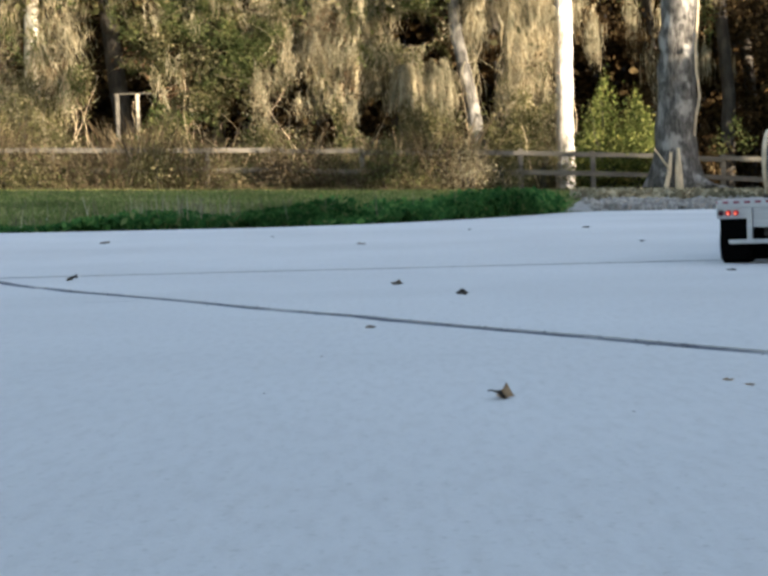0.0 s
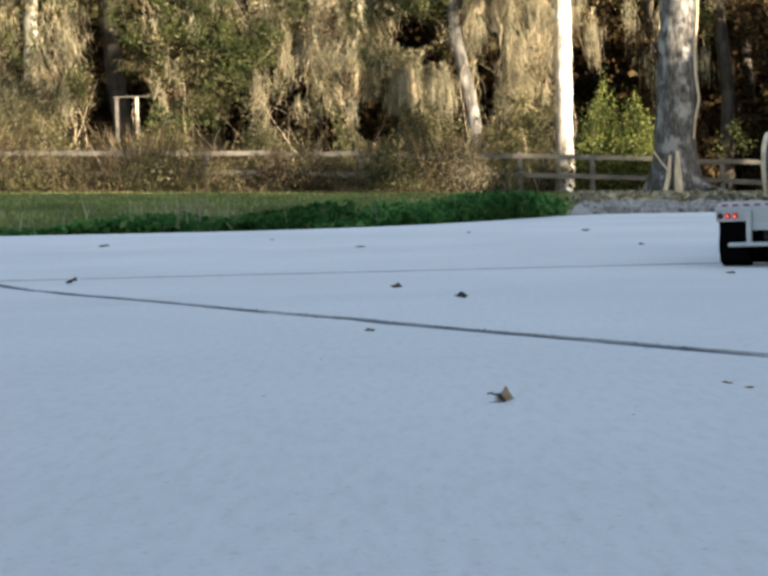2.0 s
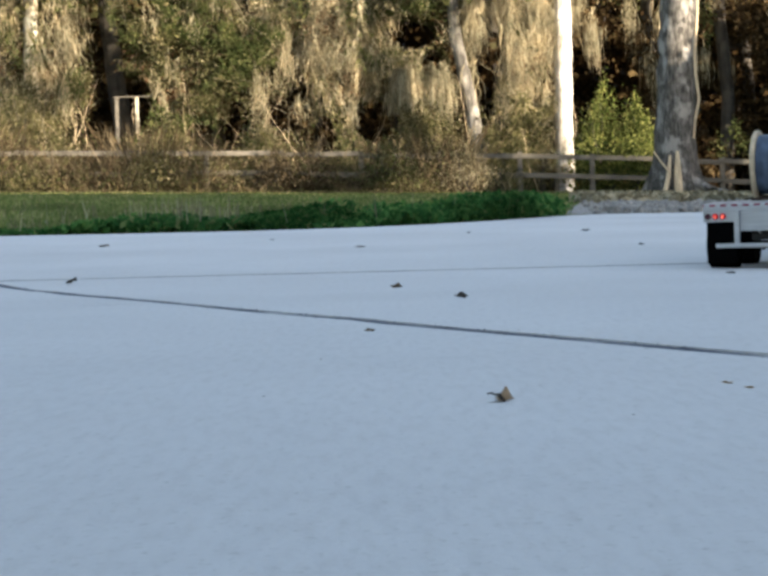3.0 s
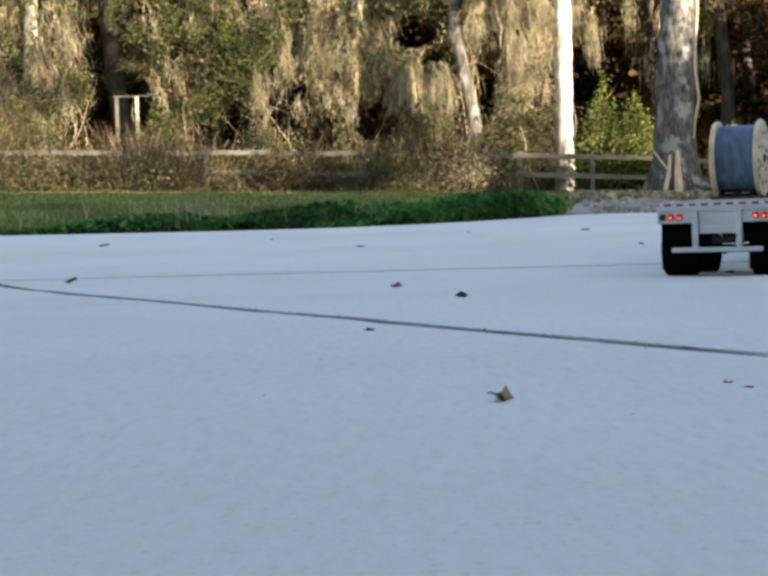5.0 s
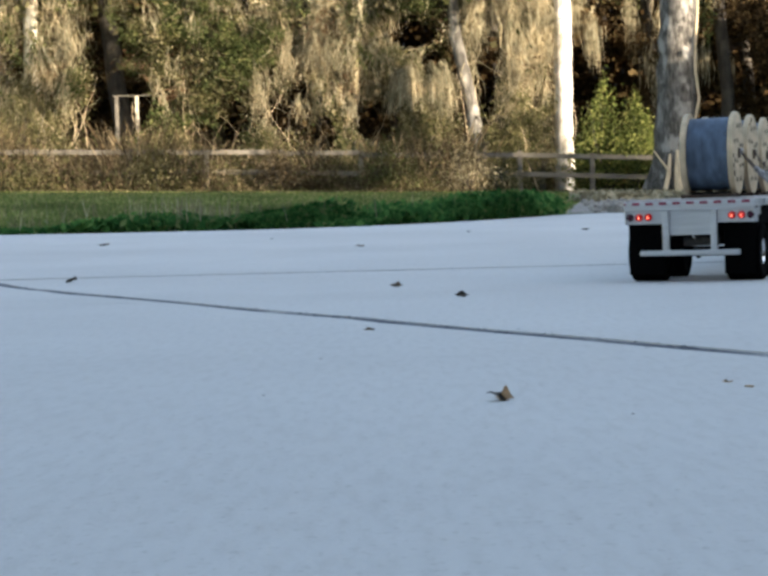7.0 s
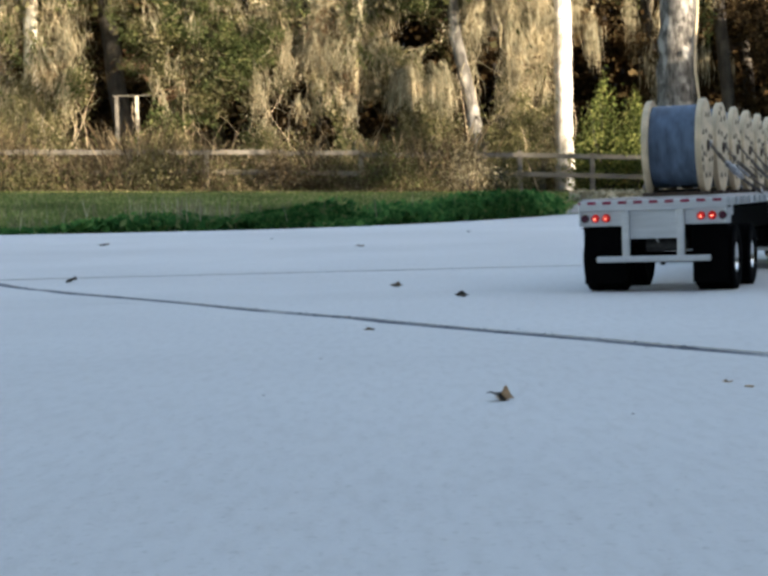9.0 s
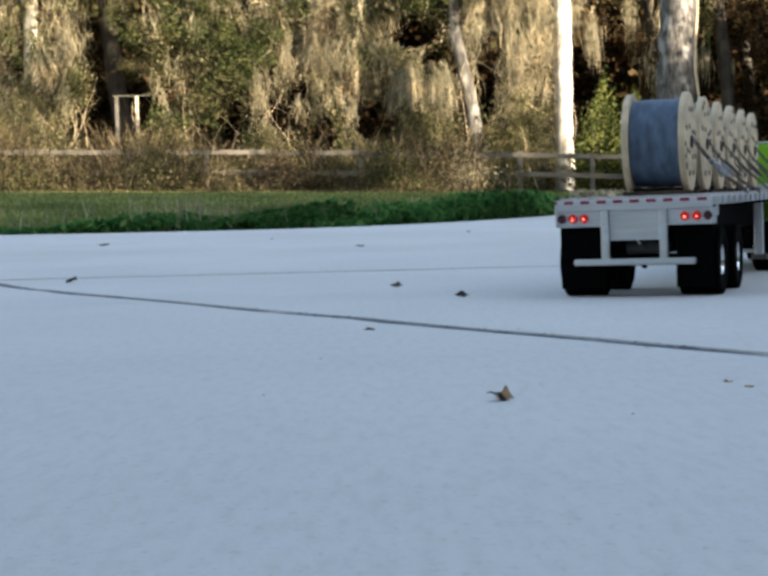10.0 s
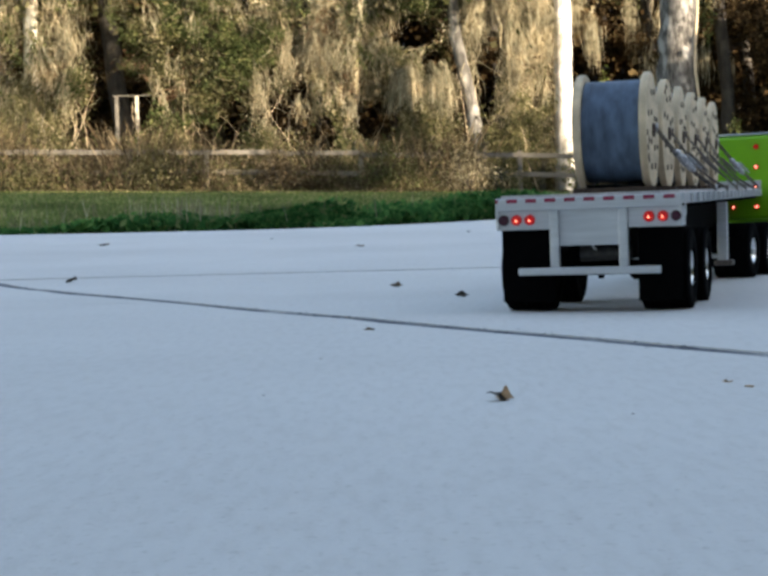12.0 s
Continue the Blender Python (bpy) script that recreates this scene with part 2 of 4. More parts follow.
def leaf_quads(c, size, rng, long=1.8, droop=0.0):
    """Leaves as pointed quads round the centres c, facing all ways; droop turns their length downwards."""
    n = len(c)
    d = rng.normal(size=(n, 3))
    d[:, 2] = d[:, 2] * (1 - droop) - droop * 1.6
    d /= np.linalg.norm(d, axis=1)[:, None]
    e = rng.normal(size=(n, 3))
    e -= (e * d).sum(1)[:, None] * d
    e /= np.linalg.norm(e, axis=1)[:, None]
    s = size * rng.uniform(0.55, 1.35, n)[:, None]
    a, b = d * s * long / 2, e * s / 2
    return np.stack([c - a, c + b - a * 0.1, c + a, c - b - a * 0.1], 1)


def strand_quads(top, length, width, rng, sway=0.12, pieces=4):
    """Hanging strands: each a chain of narrow quads from its top downwards."""
    n = len(top)
    out = []
    p = top.copy()
    ang = rng.uniform(0, math.pi, n)
    side = np.stack([np.cos(ang), np.sin(ang) * 0.4, np.zeros(n)], 1)
    L = (length * rng.uniform(0.4, 1.3, n))[:, None]
    w = (width * rng.uniform(0.5, 1.4, n))[:, None]
    for k in range(pieces):
        step = np.concatenate([rng.normal(scale=sway, size=(n, 2)), -np.ones((n, 1))], 1) * L / pieces
        q = p + step
        w0, w1 = w * (1 - 0.75 * k / pieces), w * (1 - 0.75 * (k + 1) / pieces)
        out.append(np.stack([p - side * w0, p + side * w0, q + side * w1, q - side * w1], 1))
        p = q
    return np.concatenate(out)


def blade_quads(base, height, width, rng, lean=0.35):
    """Grass blades and stalks that stand on their base points."""
    n = len(base)
    ang = rng.uniform(0, 2 * math.pi, n)
    side = np.stack([np.cos(ang), np.sin(ang), np.zeros(n)], 1) * (width * rng.uniform(0.5, 1.3, n))[:, None]
    h = (height * rng.uniform(0.4, 1.25, n))[:, None]
    tip = base + np.concatenate([rng.normal(scale=lean, size=(n, 2)), np.ones((n, 1))], 1) * h
    mid = base * 0.5 + tip * 0.5 + np.array([0, 0, 0.08]) * h
    return np.stack([base - side, base + side, mid + side * 0.8 + (tip - mid) * 0.6, tip], 1)


# ---- the ground ----
def smooth(t):
    t = np.clip(t, 0, 1)
    return t * t * (3 - 2 * t)


def ground(x, y):
    """Height of the ground: level slab, then a long gentle rise to the fence that leans a little to one side."""
    y = np.asarray(y, float)
    rise = np.where(y > 2.4, 0.0273 * (y - 2.6 + 0.2 * np.exp(-np.clip(y - 2.4, 0, 50) / 0.2)), 0.0)
    far = np.clip(y, 0, 60)
    rise = np.where(y > 60, 0.0273 * 57.4, rise)
    return rise - 0.03 * np.clip(np.asarray(x, float), -40, 40) * smooth((far - 2.6) / 9.0)


# the slab's edge along the grass, and the two joints
def edge_y(x):
    """The slab's edge along the grass: straight, then bending away into a corner; beyond it the slab's ragged end."""
    x = np.asarray(x, float)
    bend = 5.95 + 0.41 * np.clip(x + 0.9, 0, 3) ** 2.65
    return np.where(x > 1.0, np.minimum(8.35 + 1.08 * (x - 1.0), 11.5), np.minimum(bend, 8.35))


def edge_normal(x):
    """The way from the slab onto the grass."""
    d = np.clip(1.087 * np.clip(np.asarray(x, float) + 0.9, 0, 3) ** 1.65, 0, 3.2)
    k = 1 / np.sqrt(1 + d * d)
    return -d * k, k


J1_P, J1_D = Vector((-0.72, 2.756, 0)), Vector((0.97, -1.825, 0)).normalized()
J2_P, J2_D = Vector((-0.482, 2.874, 0)), Vector((1.118, -0.1, 0)).normalized()


def side_of(p, d):
    return Vector((-d.y, d.x, 0))     # to the left of the way d


def build_ground():
    xs = np.concatenate([np.linspace(-900, -45, 12), np.linspace(-40, 40, 81), np.linspace(45, 900, 12)])
    ys = np.concatenate([np.linspace(-900, -40, 10), np.linspace(-35, -4, 10), np.linspace(-3, 16, 77), np.linspace(16.5, 62, 92), np.linspace(70, 1500, 12)])
    gx, gy = np.meshgrid(xs, ys)
    gz = ground(gx, gy) - 0.03
    v = np.stack([gx, gy, gz], -1).reshape(-1, 3)
    w = len(xs)
    f = [(j * w + i, j * w + i + 1, (j + 1) * w + i + 1, (j + 1) * w + i) for j in range(len(ys) - 1) for i in range(w - 1)]
    ob = raw("ground", v.tolist(), f, M_SOIL)
    ob.data.polygons.foreach_set("use_smooth", [True] * len(f))
    tagged(ob, "earth under grass and leaf litter, rising gently to the fence", "ground", kind="structure")


def slab(cuts, parent):
    bm = bmesh.new()
    xs = np.concatenate([np.linspace(-9, -2, 8), np.linspace(-1.8, 3, 25), np.linspace(3.5, 16, 14)])
    ys = np.concatenate([np.linspace(-3, 0.4, 6), np.linspace(0.6, 11, 62)])
    vs = [[bm.verts.new((x, y, 0)) for x in xs] for y in ys]
    for j in range(len(ys) - 1):
        for i in range(len(xs) - 1):
            bm.faces.new((vs[j][i], vs[j][i + 1], vs[j + 1][i + 1], vs[j + 1][i]))
    for v in bm.verts:
        if v.co.y > 4.5:
            v.co.y = 4.5 + (v.co.y - 4.5) * (float(edge_y(v.co.x)) - 4.5) / 6.5
    for p, n in cuts:
        bmesh.ops.bisect_plane(bm, geom=bm.verts[:] + bm.edges[:] + bm.faces[:], plane_co=p, plane_no=n, clear_outer=True)
    # a waver along the joints, as in worn concrete
    for v in bm.verts:
        if v.is_boundary and v.co.y < 5:
            k = noise.noise(Vector((v.co.x * 9, v.co.y * 9, 1.7))) * 0.009
            v.co.x += k
            v.co.y += k
    rim = [e for e in bm.edges if e.is_boundary]
    low = bmesh.ops.extrude_edge_only(bm, edges=rim)["geom"]
    lows = {g for g in low if isinstance(g, bmesh.types.BMVert)}
    for v in bm.verts:
        v.co.z = float(ground(v.co.x, v.co.y)) - (0.06 if v in lows else 0.0)
    bmesh.ops.recalc_face_normals(bm, faces=bm.faces[:])
    return part("slab", bm, M_CONCRETE, parent)


def build_pavement():
    pv = empty("pavement", "pale grey concrete driveway in shade, with dark joints", "pavement", kind="structure")
    g = 0.0125
    n1, n2 = side_of(J1_P, J1_D), side_of(J2_P, J2_D)
    slab([(J1_P - n1 * g, n1)], pv)
    slab([(J1_P + n1 * g, -n1), (J2_P - n2 * g * 1.5, n2)], pv)
    slab([(J1_P + n1 * g, -n1), (J2_P + n2 * g * 1.5, -n2)], pv)
    # dirt that fills the joints almost to the top
    for p, d in ((J1_P, J1_D), (J2_P, J2_D)):
        bm = bmesh.new()
        s = side_of(p, d) * 0.03
        rows = [(bm.verts.new(p + d * t - s), bm.verts.new(p + d * t + s)) for t in np.linspace(-0.35 if d is J2_D else -2.5, 6, 60)]
        for a, b in zip(rows, rows[1:]):
            bm.faces.new((a[0], b[0], b[1], a[1]))
        for v in bm.verts:
            v.co.z = float(ground(v.co.x, v.co.y)) - 0.0012
        part("joint_fill", bm, M_JOINT if d is J1_D else M_JOINT_WORN, pv, "dark dirt in the joint")

    rng = np.random.default_rng(21)
    bm = bmesh.new()
    for p, d, count, wide in ((J1_P, J1_D, 800, 0.007), (J2_P, J2_D, 150, 0.012)):
        n = side_of(p, d)
        for t, o, r in zip(rng.uniform(-0.3, 2.6, count), rng.normal(0, wide, count), rng.uniform(0.0003, 0.0011, count)):
            q = p + d * float(t) + n * float(o)
            m = Matrix.LocRotScale((q.x, q.y, float(ground(q.x, q.y)) + r * 0.2), Euler((0, 0, rng.uniform(0, 6))), (r * 1.8, r * 1.3, r * 0.35))
            bmesh.ops.create_icosphere(bm, subdivisions=1, radius=1.0, matrix=m)
    tagged(part("joint_grit", bm, M_JOINT, pv, "dark grit along the joints"), kind="stuff")
    # hairline cracks, stained
    for (xa, ya), (xb, yb) in (((-0.400, 1.934), (-0.315, 1.910)),):
        bm = bmesh.new()
        rows = []
        for k in range(15):
            s = k / 14
            w = 0.0015 * math.sin(math.pi * min(max(s, 0.03), 0.97)) + 0.001
            x, y = xa + (xb - xa) * s, ya + (yb - ya) * s + 0.02 * noise.noise(Vector((s * 5, xa, ya)))
            rows.append([bm.verts.new((x, y + q, float(ground(x, y)) + 0.0005)) for q in (-w, w)])
        for p, q in zip(rows, rows[1:]):
            bm.faces.new((p[0], q[0], q[1], p[1]))
        part("hairline_crack", bm, M_JOINT_WORN, pv, "stained hairline crack")


build_ground()
build_pavement()


def build_shade_house():
    """An assumed house behind the camera, added to shade the driveway and the lawn."""
    h = empty("house", "assumed two-storey stucco house with a dark shingle roof, added for its shade", "house")
    part("wall", boxed(-14, 24, -16, -5, -0.5, 6.6, 0.05), M_STUCCO, h)
    bm = bmesh.new()
    a = [bm.verts.new(p) for p in ((-15, -17, 6.4), (25, -17, 6.4), (25, -10.5, 11.0), (-15, -10.5, 11.0), (25, -4, 6.4), (-15, -4, 6.4))]
    for f in ((0, 1, 2, 3), (3, 2, 4, 5), (0, 3, 5), (1, 4, 2), (0, 5, 4, 1)):
        bm.faces.new([a[i] for i in f])
    part("roof", bm, M_ROOF, h)


build_shade_house()


def build_wood_aside():
    """An unseen wood beside the house, added to shade driveway and lawn in the evening."""
    rng = np.random.default_rng(8)
    n = 15000
    x, y, v = rng.uniform(34, 52, n), rng.uniform(-34, 22, n), rng.uniform(0, 1, n)
    crest = 13.3 - 0.373 * np.clip(y + 0.9 * (x - 34), -20, 22) + 0.311 * (x - 34)
    crest += 2.4 * smooth((y + 0.9 * (x - 34) - 11.5) / 1.2)
    ob = quads("unseen_shading_wood", leaf_quads(np.stack([x, y, v * crest], 1), 1.3, rng, 1.4), M_OLIVE)
    tagged(ob, "assumed dense wood out of view, added to cast shade", "woodland", kind="stuff")
    # loose unseen crowns added over its crest to break the sunlight into patches
    n, per = 30, 60
    cx, cy = rng.uniform(26, 34, n), rng.uniform(-12, 22, n)
    cz = 13.2 - 0.373 * (cy + 0.9 * (cx - 34)) + 0.311 * (cx - 34) + rng.uniform(0.8, 6.5, n)
    s34 = cy + 0.9 * (cx - 34)
    cz += np.where((s34 > 8.5) | (np.abs(s34 - 2.0) < 0.9), 8.0, 0.0)
    k = rng.integers(0, n, n * per)
    c = np.stack([cx[k], cy[k], cz[k]], 1) + rng.normal(size=(n * per, 3)) * np.array([0.6, 0.6, 0.42])
    ob = quads("unseen_crown_tops", leaf_quads(c, 0.4, rng, 1.4), M_OLIVE)
    tagged(ob, "assumed loose treetops out of view, added to dapple the sunlight", "woodland", kind="stuff")


build_wood_aside()


# ---- lawn, weeds, gravel ----
def left_of_edge(x, y):
    """Metres beyond the slab's edge, on the grass."""
    return (y - edge_y(x)) * edge_normal(x)[1]


def build_lawn():
    rng = np.random.default_rng(11)
    # the rank strip along the slab
    n = 26000
    t = np.where(rng.uniform(0, 1, n) < 0.5, rng.uniform(-2.4, 1.0, n), 1.0 - 1.5 * rng.uniform(0, 1, n) ** 1.5)
    o = np.abs(rng.normal(scale=1.0, size=n)) * (0.1 + 0.22 * smooth((t + 1.2) / 1.2)) + 0.012
    x, y = t + edge_normal(t)[0] * o, edge_y(t) + edge_normal(t)[1] * o
    s = np.where(rng.uniform(0, 1, n) < 0.1, rng.uniform(0, 1, n), 0) * (t > 0.6)
    x, y = x + 0.26 * s, y + 1.18 * s
    clump = np.array([noise.noise(Vector((a * 3.4, b * 2.4, 0.4))) for a, b in zip(x, y)])
    tall = 0.012 + 0.066 * smooth((t + 0.45) / 1.1) + 0.11 * clump
    base = np.stack([x, y, ground(x, y) - 0.03], 1)
    up = rng.uniform(0, 1, n) ** 0.8 * np.clip(tall, 0.012, 0.13) + 0.03
    c = base + np.stack([rng.normal(scale=0.012, size=n), rng.normal(scale=0.012, size=n), up], 1)
    weeds = quads("weeds", np.concatenate([leaf_quads(c, 0.026, rng, 1.6), blade_quads(base[: n // 2], np.clip(tall[: n // 2] + 0.03, 0.03, 0.14), 0.0022, rng, 0.25)]), M_WEED)
    tagged(weeds, "rank dark green weeds along the concrete edge", "weeds", kind="stuff")
    # pale dry stalks among them
    n = 420
    t, o = np.where(rng.uniform(0, 1, n) < 0.6, rng.normal(-0.82, 0.13, n), rng.uniform(-1.7, 0.4, n)), rng.uniform(0.02, 0.8, n)
    x, y = t + edge_normal(t)[0] * o, edge_y(t) + edge_normal(t)[1] * o
    st = quads("dry_stalks", blade_quads(np.stack([x, y, ground(x, y) - 0.02], 1), np.full(n, 0.14), 0.0026, rng, 0.12), M_MOSS)
    tagged(st, "pale dry grass stalks standing in the weeds", "grass", kind="stuff")
    # the lawn behind, thinning with distance
    n = 120000
    y = 5.2 + 34.0 * rng.uniform(0, 1, n) ** 1.5
    x = rng.uniform(-0.36, 0.3, n) * (y + 2)
    keep = (left_of_edge(x, y) > 0.05) & ~((x > 0.145 * y - 0.2) & (y > 8.0))
    x, y = x[keep], y[keep]
    g = quads("lawn_grass", blade_quads(np.stack([x, y, ground(x, y) - 0.03], 1), 0.028 + 0.0016 * y, 0.002 + 0.0005 * y, rng, 0.4), M_GRASS)
    tagged(g, "short green lawn with dry patches", "grass", kind="stuff")


def build_gravel():
    """Loose grey stones in a low heap where the slab ends."""
    rng = np.random.default_rng(5)
    bm = bmesh.new()
    for k in range(900):
        y = rng.uniform(10.1, 20)
        x = rng.uniform(0.125 * y + 0.2, 0.33 * y)
        r = rng.uniform(0.02, 0.07)
        m = Matrix.LocRotScale((x, y, float(ground(x, y)) - 0.01), Euler(rng.uniform(0, 6, 3)), (r, r * rng.uniform(0.6, 1), r * 0.6))
        bmesh.ops.create_icosphere(bm, subdivisions=1, radius=1.0, matrix=m)
    ob = part("gravel", bm, M_GRAVEL)
    tagged(ob, "loose grey gravel at the end of the concrete", "gravel", kind="stuff")
    xs, ys = np.linspace(0, 1, 30), np.linspace(9.9, 22, 40)
    v = []
    for yy in ys:
        for s in xs:
            xx = 0.125 * yy + s * (0.28 * yy)
            v.append((xx, yy, float(ground(xx, yy)) - 0.012 + 0.02 * noise.noise(Vector((xx, yy, 0)))))
    f = [(j * 30 + i, j * 30 + i + 1, (j + 1) * 30 + i + 1, (j + 1) * 30 + i) for j in range(39) for i in range(29)]
    bed = raw("gravel_bed", v, f, M_GRAVEL)
    tagged(bed, "trodden grey gravel bed", "gravel", kind="structure")


build_lawn()
build_gravel()


# ---- fence ----
FENCE_Y = 40.0


def build_fence():
    def sag(x):
        return 0.03 * max(0.0, x - 3.8)

    fence = empty("fence", "weathered grey-brown post and rail board fence", "fence")
    rng = random.Random(3)
    posts = [-0.52 - 2.1 * k for k in range(6, 0, -1)] + [-0.52, 1.65, 3.79, 5.75, 7.5, 9.28, 11.2, 13.1]
    for x in posts:
        g = float(ground(x, FENCE_Y)) - sag(x)
        bm = boxed(x - 0.065, x + 0.065, FENCE_Y - 0.06, FENCE_Y + 0.06, g - 0.15, g + 1.17 + rng.uniform(-0.03, 0.03), 0.012)
        part("post", bm, M_FENCE, fence)
    for a, b in zip(posts, posts[1:]):
        for up in (1.0, 0.47):
            bm = bmesh.new()
            lift = 0.1 - 0.05 * smooth((a + 6) / 8)
            za, zb = float(ground(a, FENCE_Y)) - sag(a) + up + lift + rng.uniform(-0.03, 0.03), float(ground(b, FENCE_Y)) - sag(b) + up + lift + rng.uniform(-0.03, 0.03)
            box(bm, a + 0.003, b - 0.003, FENCE_Y - 0.095, FENCE_Y - 0.062, -0.065, 0.065, 0.006)
            for v in bm.verts:
                v.co.z += za + (zb - za) * (v.co.x - a) / (b - a)
            part("rail", bm, M_FENCE, fence)


build_fence()


# ---- trees and thicket ----
def limb_path(rng, start, way, length, n=5, bend=0.25):
    p, d, out = Vector(start), Vector(way).normalized(), [Vector(start)]
    for _ in range(n):
        d = (d + Vector((rng.uniform(-bend, bend), rng.uniform(-bend, bend), rng.uniform(-bend, bend) + 0.05))).normalized()
        p = p + d * length / n
        out.append(p.copy())
    return out


def build_tree(label, path, radii, mat, crown_mat, seed, crown_at=8.0, crown_r=3.2, leaves=5200, flare=0.0, moss=500):
    """path: points (x, y, height above the ground) of the trunk from root to top."""
    rng, npr = random.Random(seed), np.random.default_rng(seed)
    x0, y0 = path[0][0], path[0][1]
    g = float(ground(x0, y0))
    tree = empty("tree", label, "tree", pose(x0, y0, g))
    pts = [Vector((x - x0, y - y0, z)) for x, y, z in path]
    # finer steps along the trunk
    fine, rad = [], []
    for i in range(len(pts) - 1):
        k = max(2, int((pts[i + 1] - pts[i]).length / 0.35))
        for j in range(k):
            s = j / k
            fine.append(pts[i].lerp(pts[i + 1], s) + Vector((rng.uniform(-1, 1), rng.uniform(-1, 1), 0)) * radii[i] * 0.06)
            rad.append(radii[i] * (1 - s) + radii[i + 1] * s)
    fine.append(pts[-1])
    rad.append(radii[-1])
    bm = bmesh.new()
    fine[0].z -= 0.25
    tube(bm, fine, rad, 18, 0.045, rng)
    if flare:
        for v in bm.verts:
            a = math.atan2(v.co.y, v.co.x)
            k = flare * math.exp(-max(v.co.z, 0) / 0.42) * (0.55 + 0.6 * math.cos(6 * a + 0.7))
            v.co.x += math.cos(a) * k
            v.co.y += math.sin(a) * k
    part("trunk", bm, mat, tree, smooth=True)
    top = pts[-1]
    cs, tops = [], []
    for k in range(7):
        s = Vector(fine[int(len(fine) * rng.uniform(0.72, 0.98))])
        a = rng.uniform(0, 6.28)
        lp = limb_path(rng, s, (math.cos(a), math.sin(a), rng.uniform(0.15, 0.8)), crown_r * rng.uniform(0.8, 1.3))
        part("limb", tube(bmesh.new(), lp, [radii[-1] * 0.75 * (1 - 0.17 * i) for i in range(len(lp))], 7), mat, tree, smooth=True)
        for q in lp[2:]:
            cs.append(np.array(q))
            tops.append(np.array(q))
    cs = np.array(cs)
    pick = cs[npr.integers(0, len(cs), leaves)] + npr.normal(scale=crown_r * 0.3, size=(leaves, 3))
    quads("crown", leaf_quads(pick, 0.2, npr, 1.6, 0.2), crown_mat, tree)
    if moss:
        tp = np.array(tops)[npr.integers(0, len(tops), moss)] + npr.normal(scale=crown_r * 0.28, size=(moss, 3))
        quads("moss", strand_quads(tp, 1.0, 0.03, npr, 0.2), M_MOSS, tree)
    return tree


def on_ground(x, y, up):
    return np.stack([x, y, ground(x, y) + up], 1)


BIG = build_tree("big pale grey tree with a flared, rooted base", [(7.17, 36, 0), (7.2, 36, 1.2), (7.28, 36, 3), (7.42, 36, 5.5), (7.7, 36.2, 18.5)], [0.5, 0.48, 0.45, 0.43, 0.34],
                 M_BARK_BIG, M_OLIVE, 1, crown_r=3.4, flare=0.42)
# stripped roots at its foot and a pale vine up its side
for name, pts, rad in (("root", [(-0.02, -0.62, -0.1), (-0.03, -0.56, 0.5), (-0.01, -0.5, 1.05)], [0.1, 0.09, 0.035]),
                       ("root", [(-0.42, -0.72, -0.1), (-0.26, -0.62, 0.45), (-0.2, -0.55, 0.95)], [0.06, 0.055, 0.03]),
                       ("stick", [(-0.22, -0.64, 0.5), (-0.6, -0.6, 1.05)], [0.03, 0.02]),
                       ("root", [(0.42, -0.35, 0.3), (0.72, -0.5, 0.14), (1.05, -0.55, 0.06), (1.4, -0.5, 0.0)], [0.12, 0.09, 0.07, 0.04]),
                       ("vine", [(0.44, -0.3, 1.35), (0.48, -0.3, 1.8), (0.58, -0.3, 2.3), (0.5, -0.35, 2.9), (0.49, -0.35, 3.4), (0.58, -0.35, 4.4), (0.6, -0.35, 5.0), (0.66, -0.3, 6)], [0.022, 0.028, 0.032, 0.03, 0.027, 0.025, 0.024, 0.022])):
    part(name, tube(bmesh.new(), pts, rad, 9, 0.22, random.Random(4)), M_BARK_BIG if pts[0][0] == 0.42 else M_WOODLIGHT, BIG, "dark spreading root" if pts[0][0] == 0.42 else "pale stripped wood")
build_tree("straight bleached trunk in full sun behind the fence", [(5.45, 43.5, 0), (5.44, 43.5, 1.5), (5.5, 43.5, 6), (5.55, 43.6, 10.5)], [0.3, 0.27, 0.25, 0.2], M_BARK_WHITE, M_OLIVE, 2)
build_tree("leaning grey trunk hung with pale moss", [(2.95, 43, 0), (2.9, 43, 1.2), (2.66, 43, 2.8), (2.3, 43.1, 4.6), (2.2, 43.2, 6), (2.0, 43.4, 9.5)], [0.26, 0.22, 0.2, 0.18, 0.17, 0.13], M_BARK_GREY, M_OLIVE, 3)
build_tree("pale sunlit trunk in the thicket", [(-10.0, 44, 0), (-10.1, 44, 2), (-10.35, 44, 3.5), (-10.25, 44, 5.6), (-10.1, 44, 9)], [0.2, 0.15, 0.19, 0.2, 0.15], M_BARK_TAN, M_OLIVE, 4)
build_tree("trunk with deep shade put into its bark colour", [(-7.9, 46, 0), (-7.95, 46, 2), (-8.2, 46, 4), (-8.4, 46, 6), (-8.3, 46, 9)], [0.34, 0.3, 0.27, 0.25, 0.18], M_BARK_SHADE, M_OLIVE, 5)
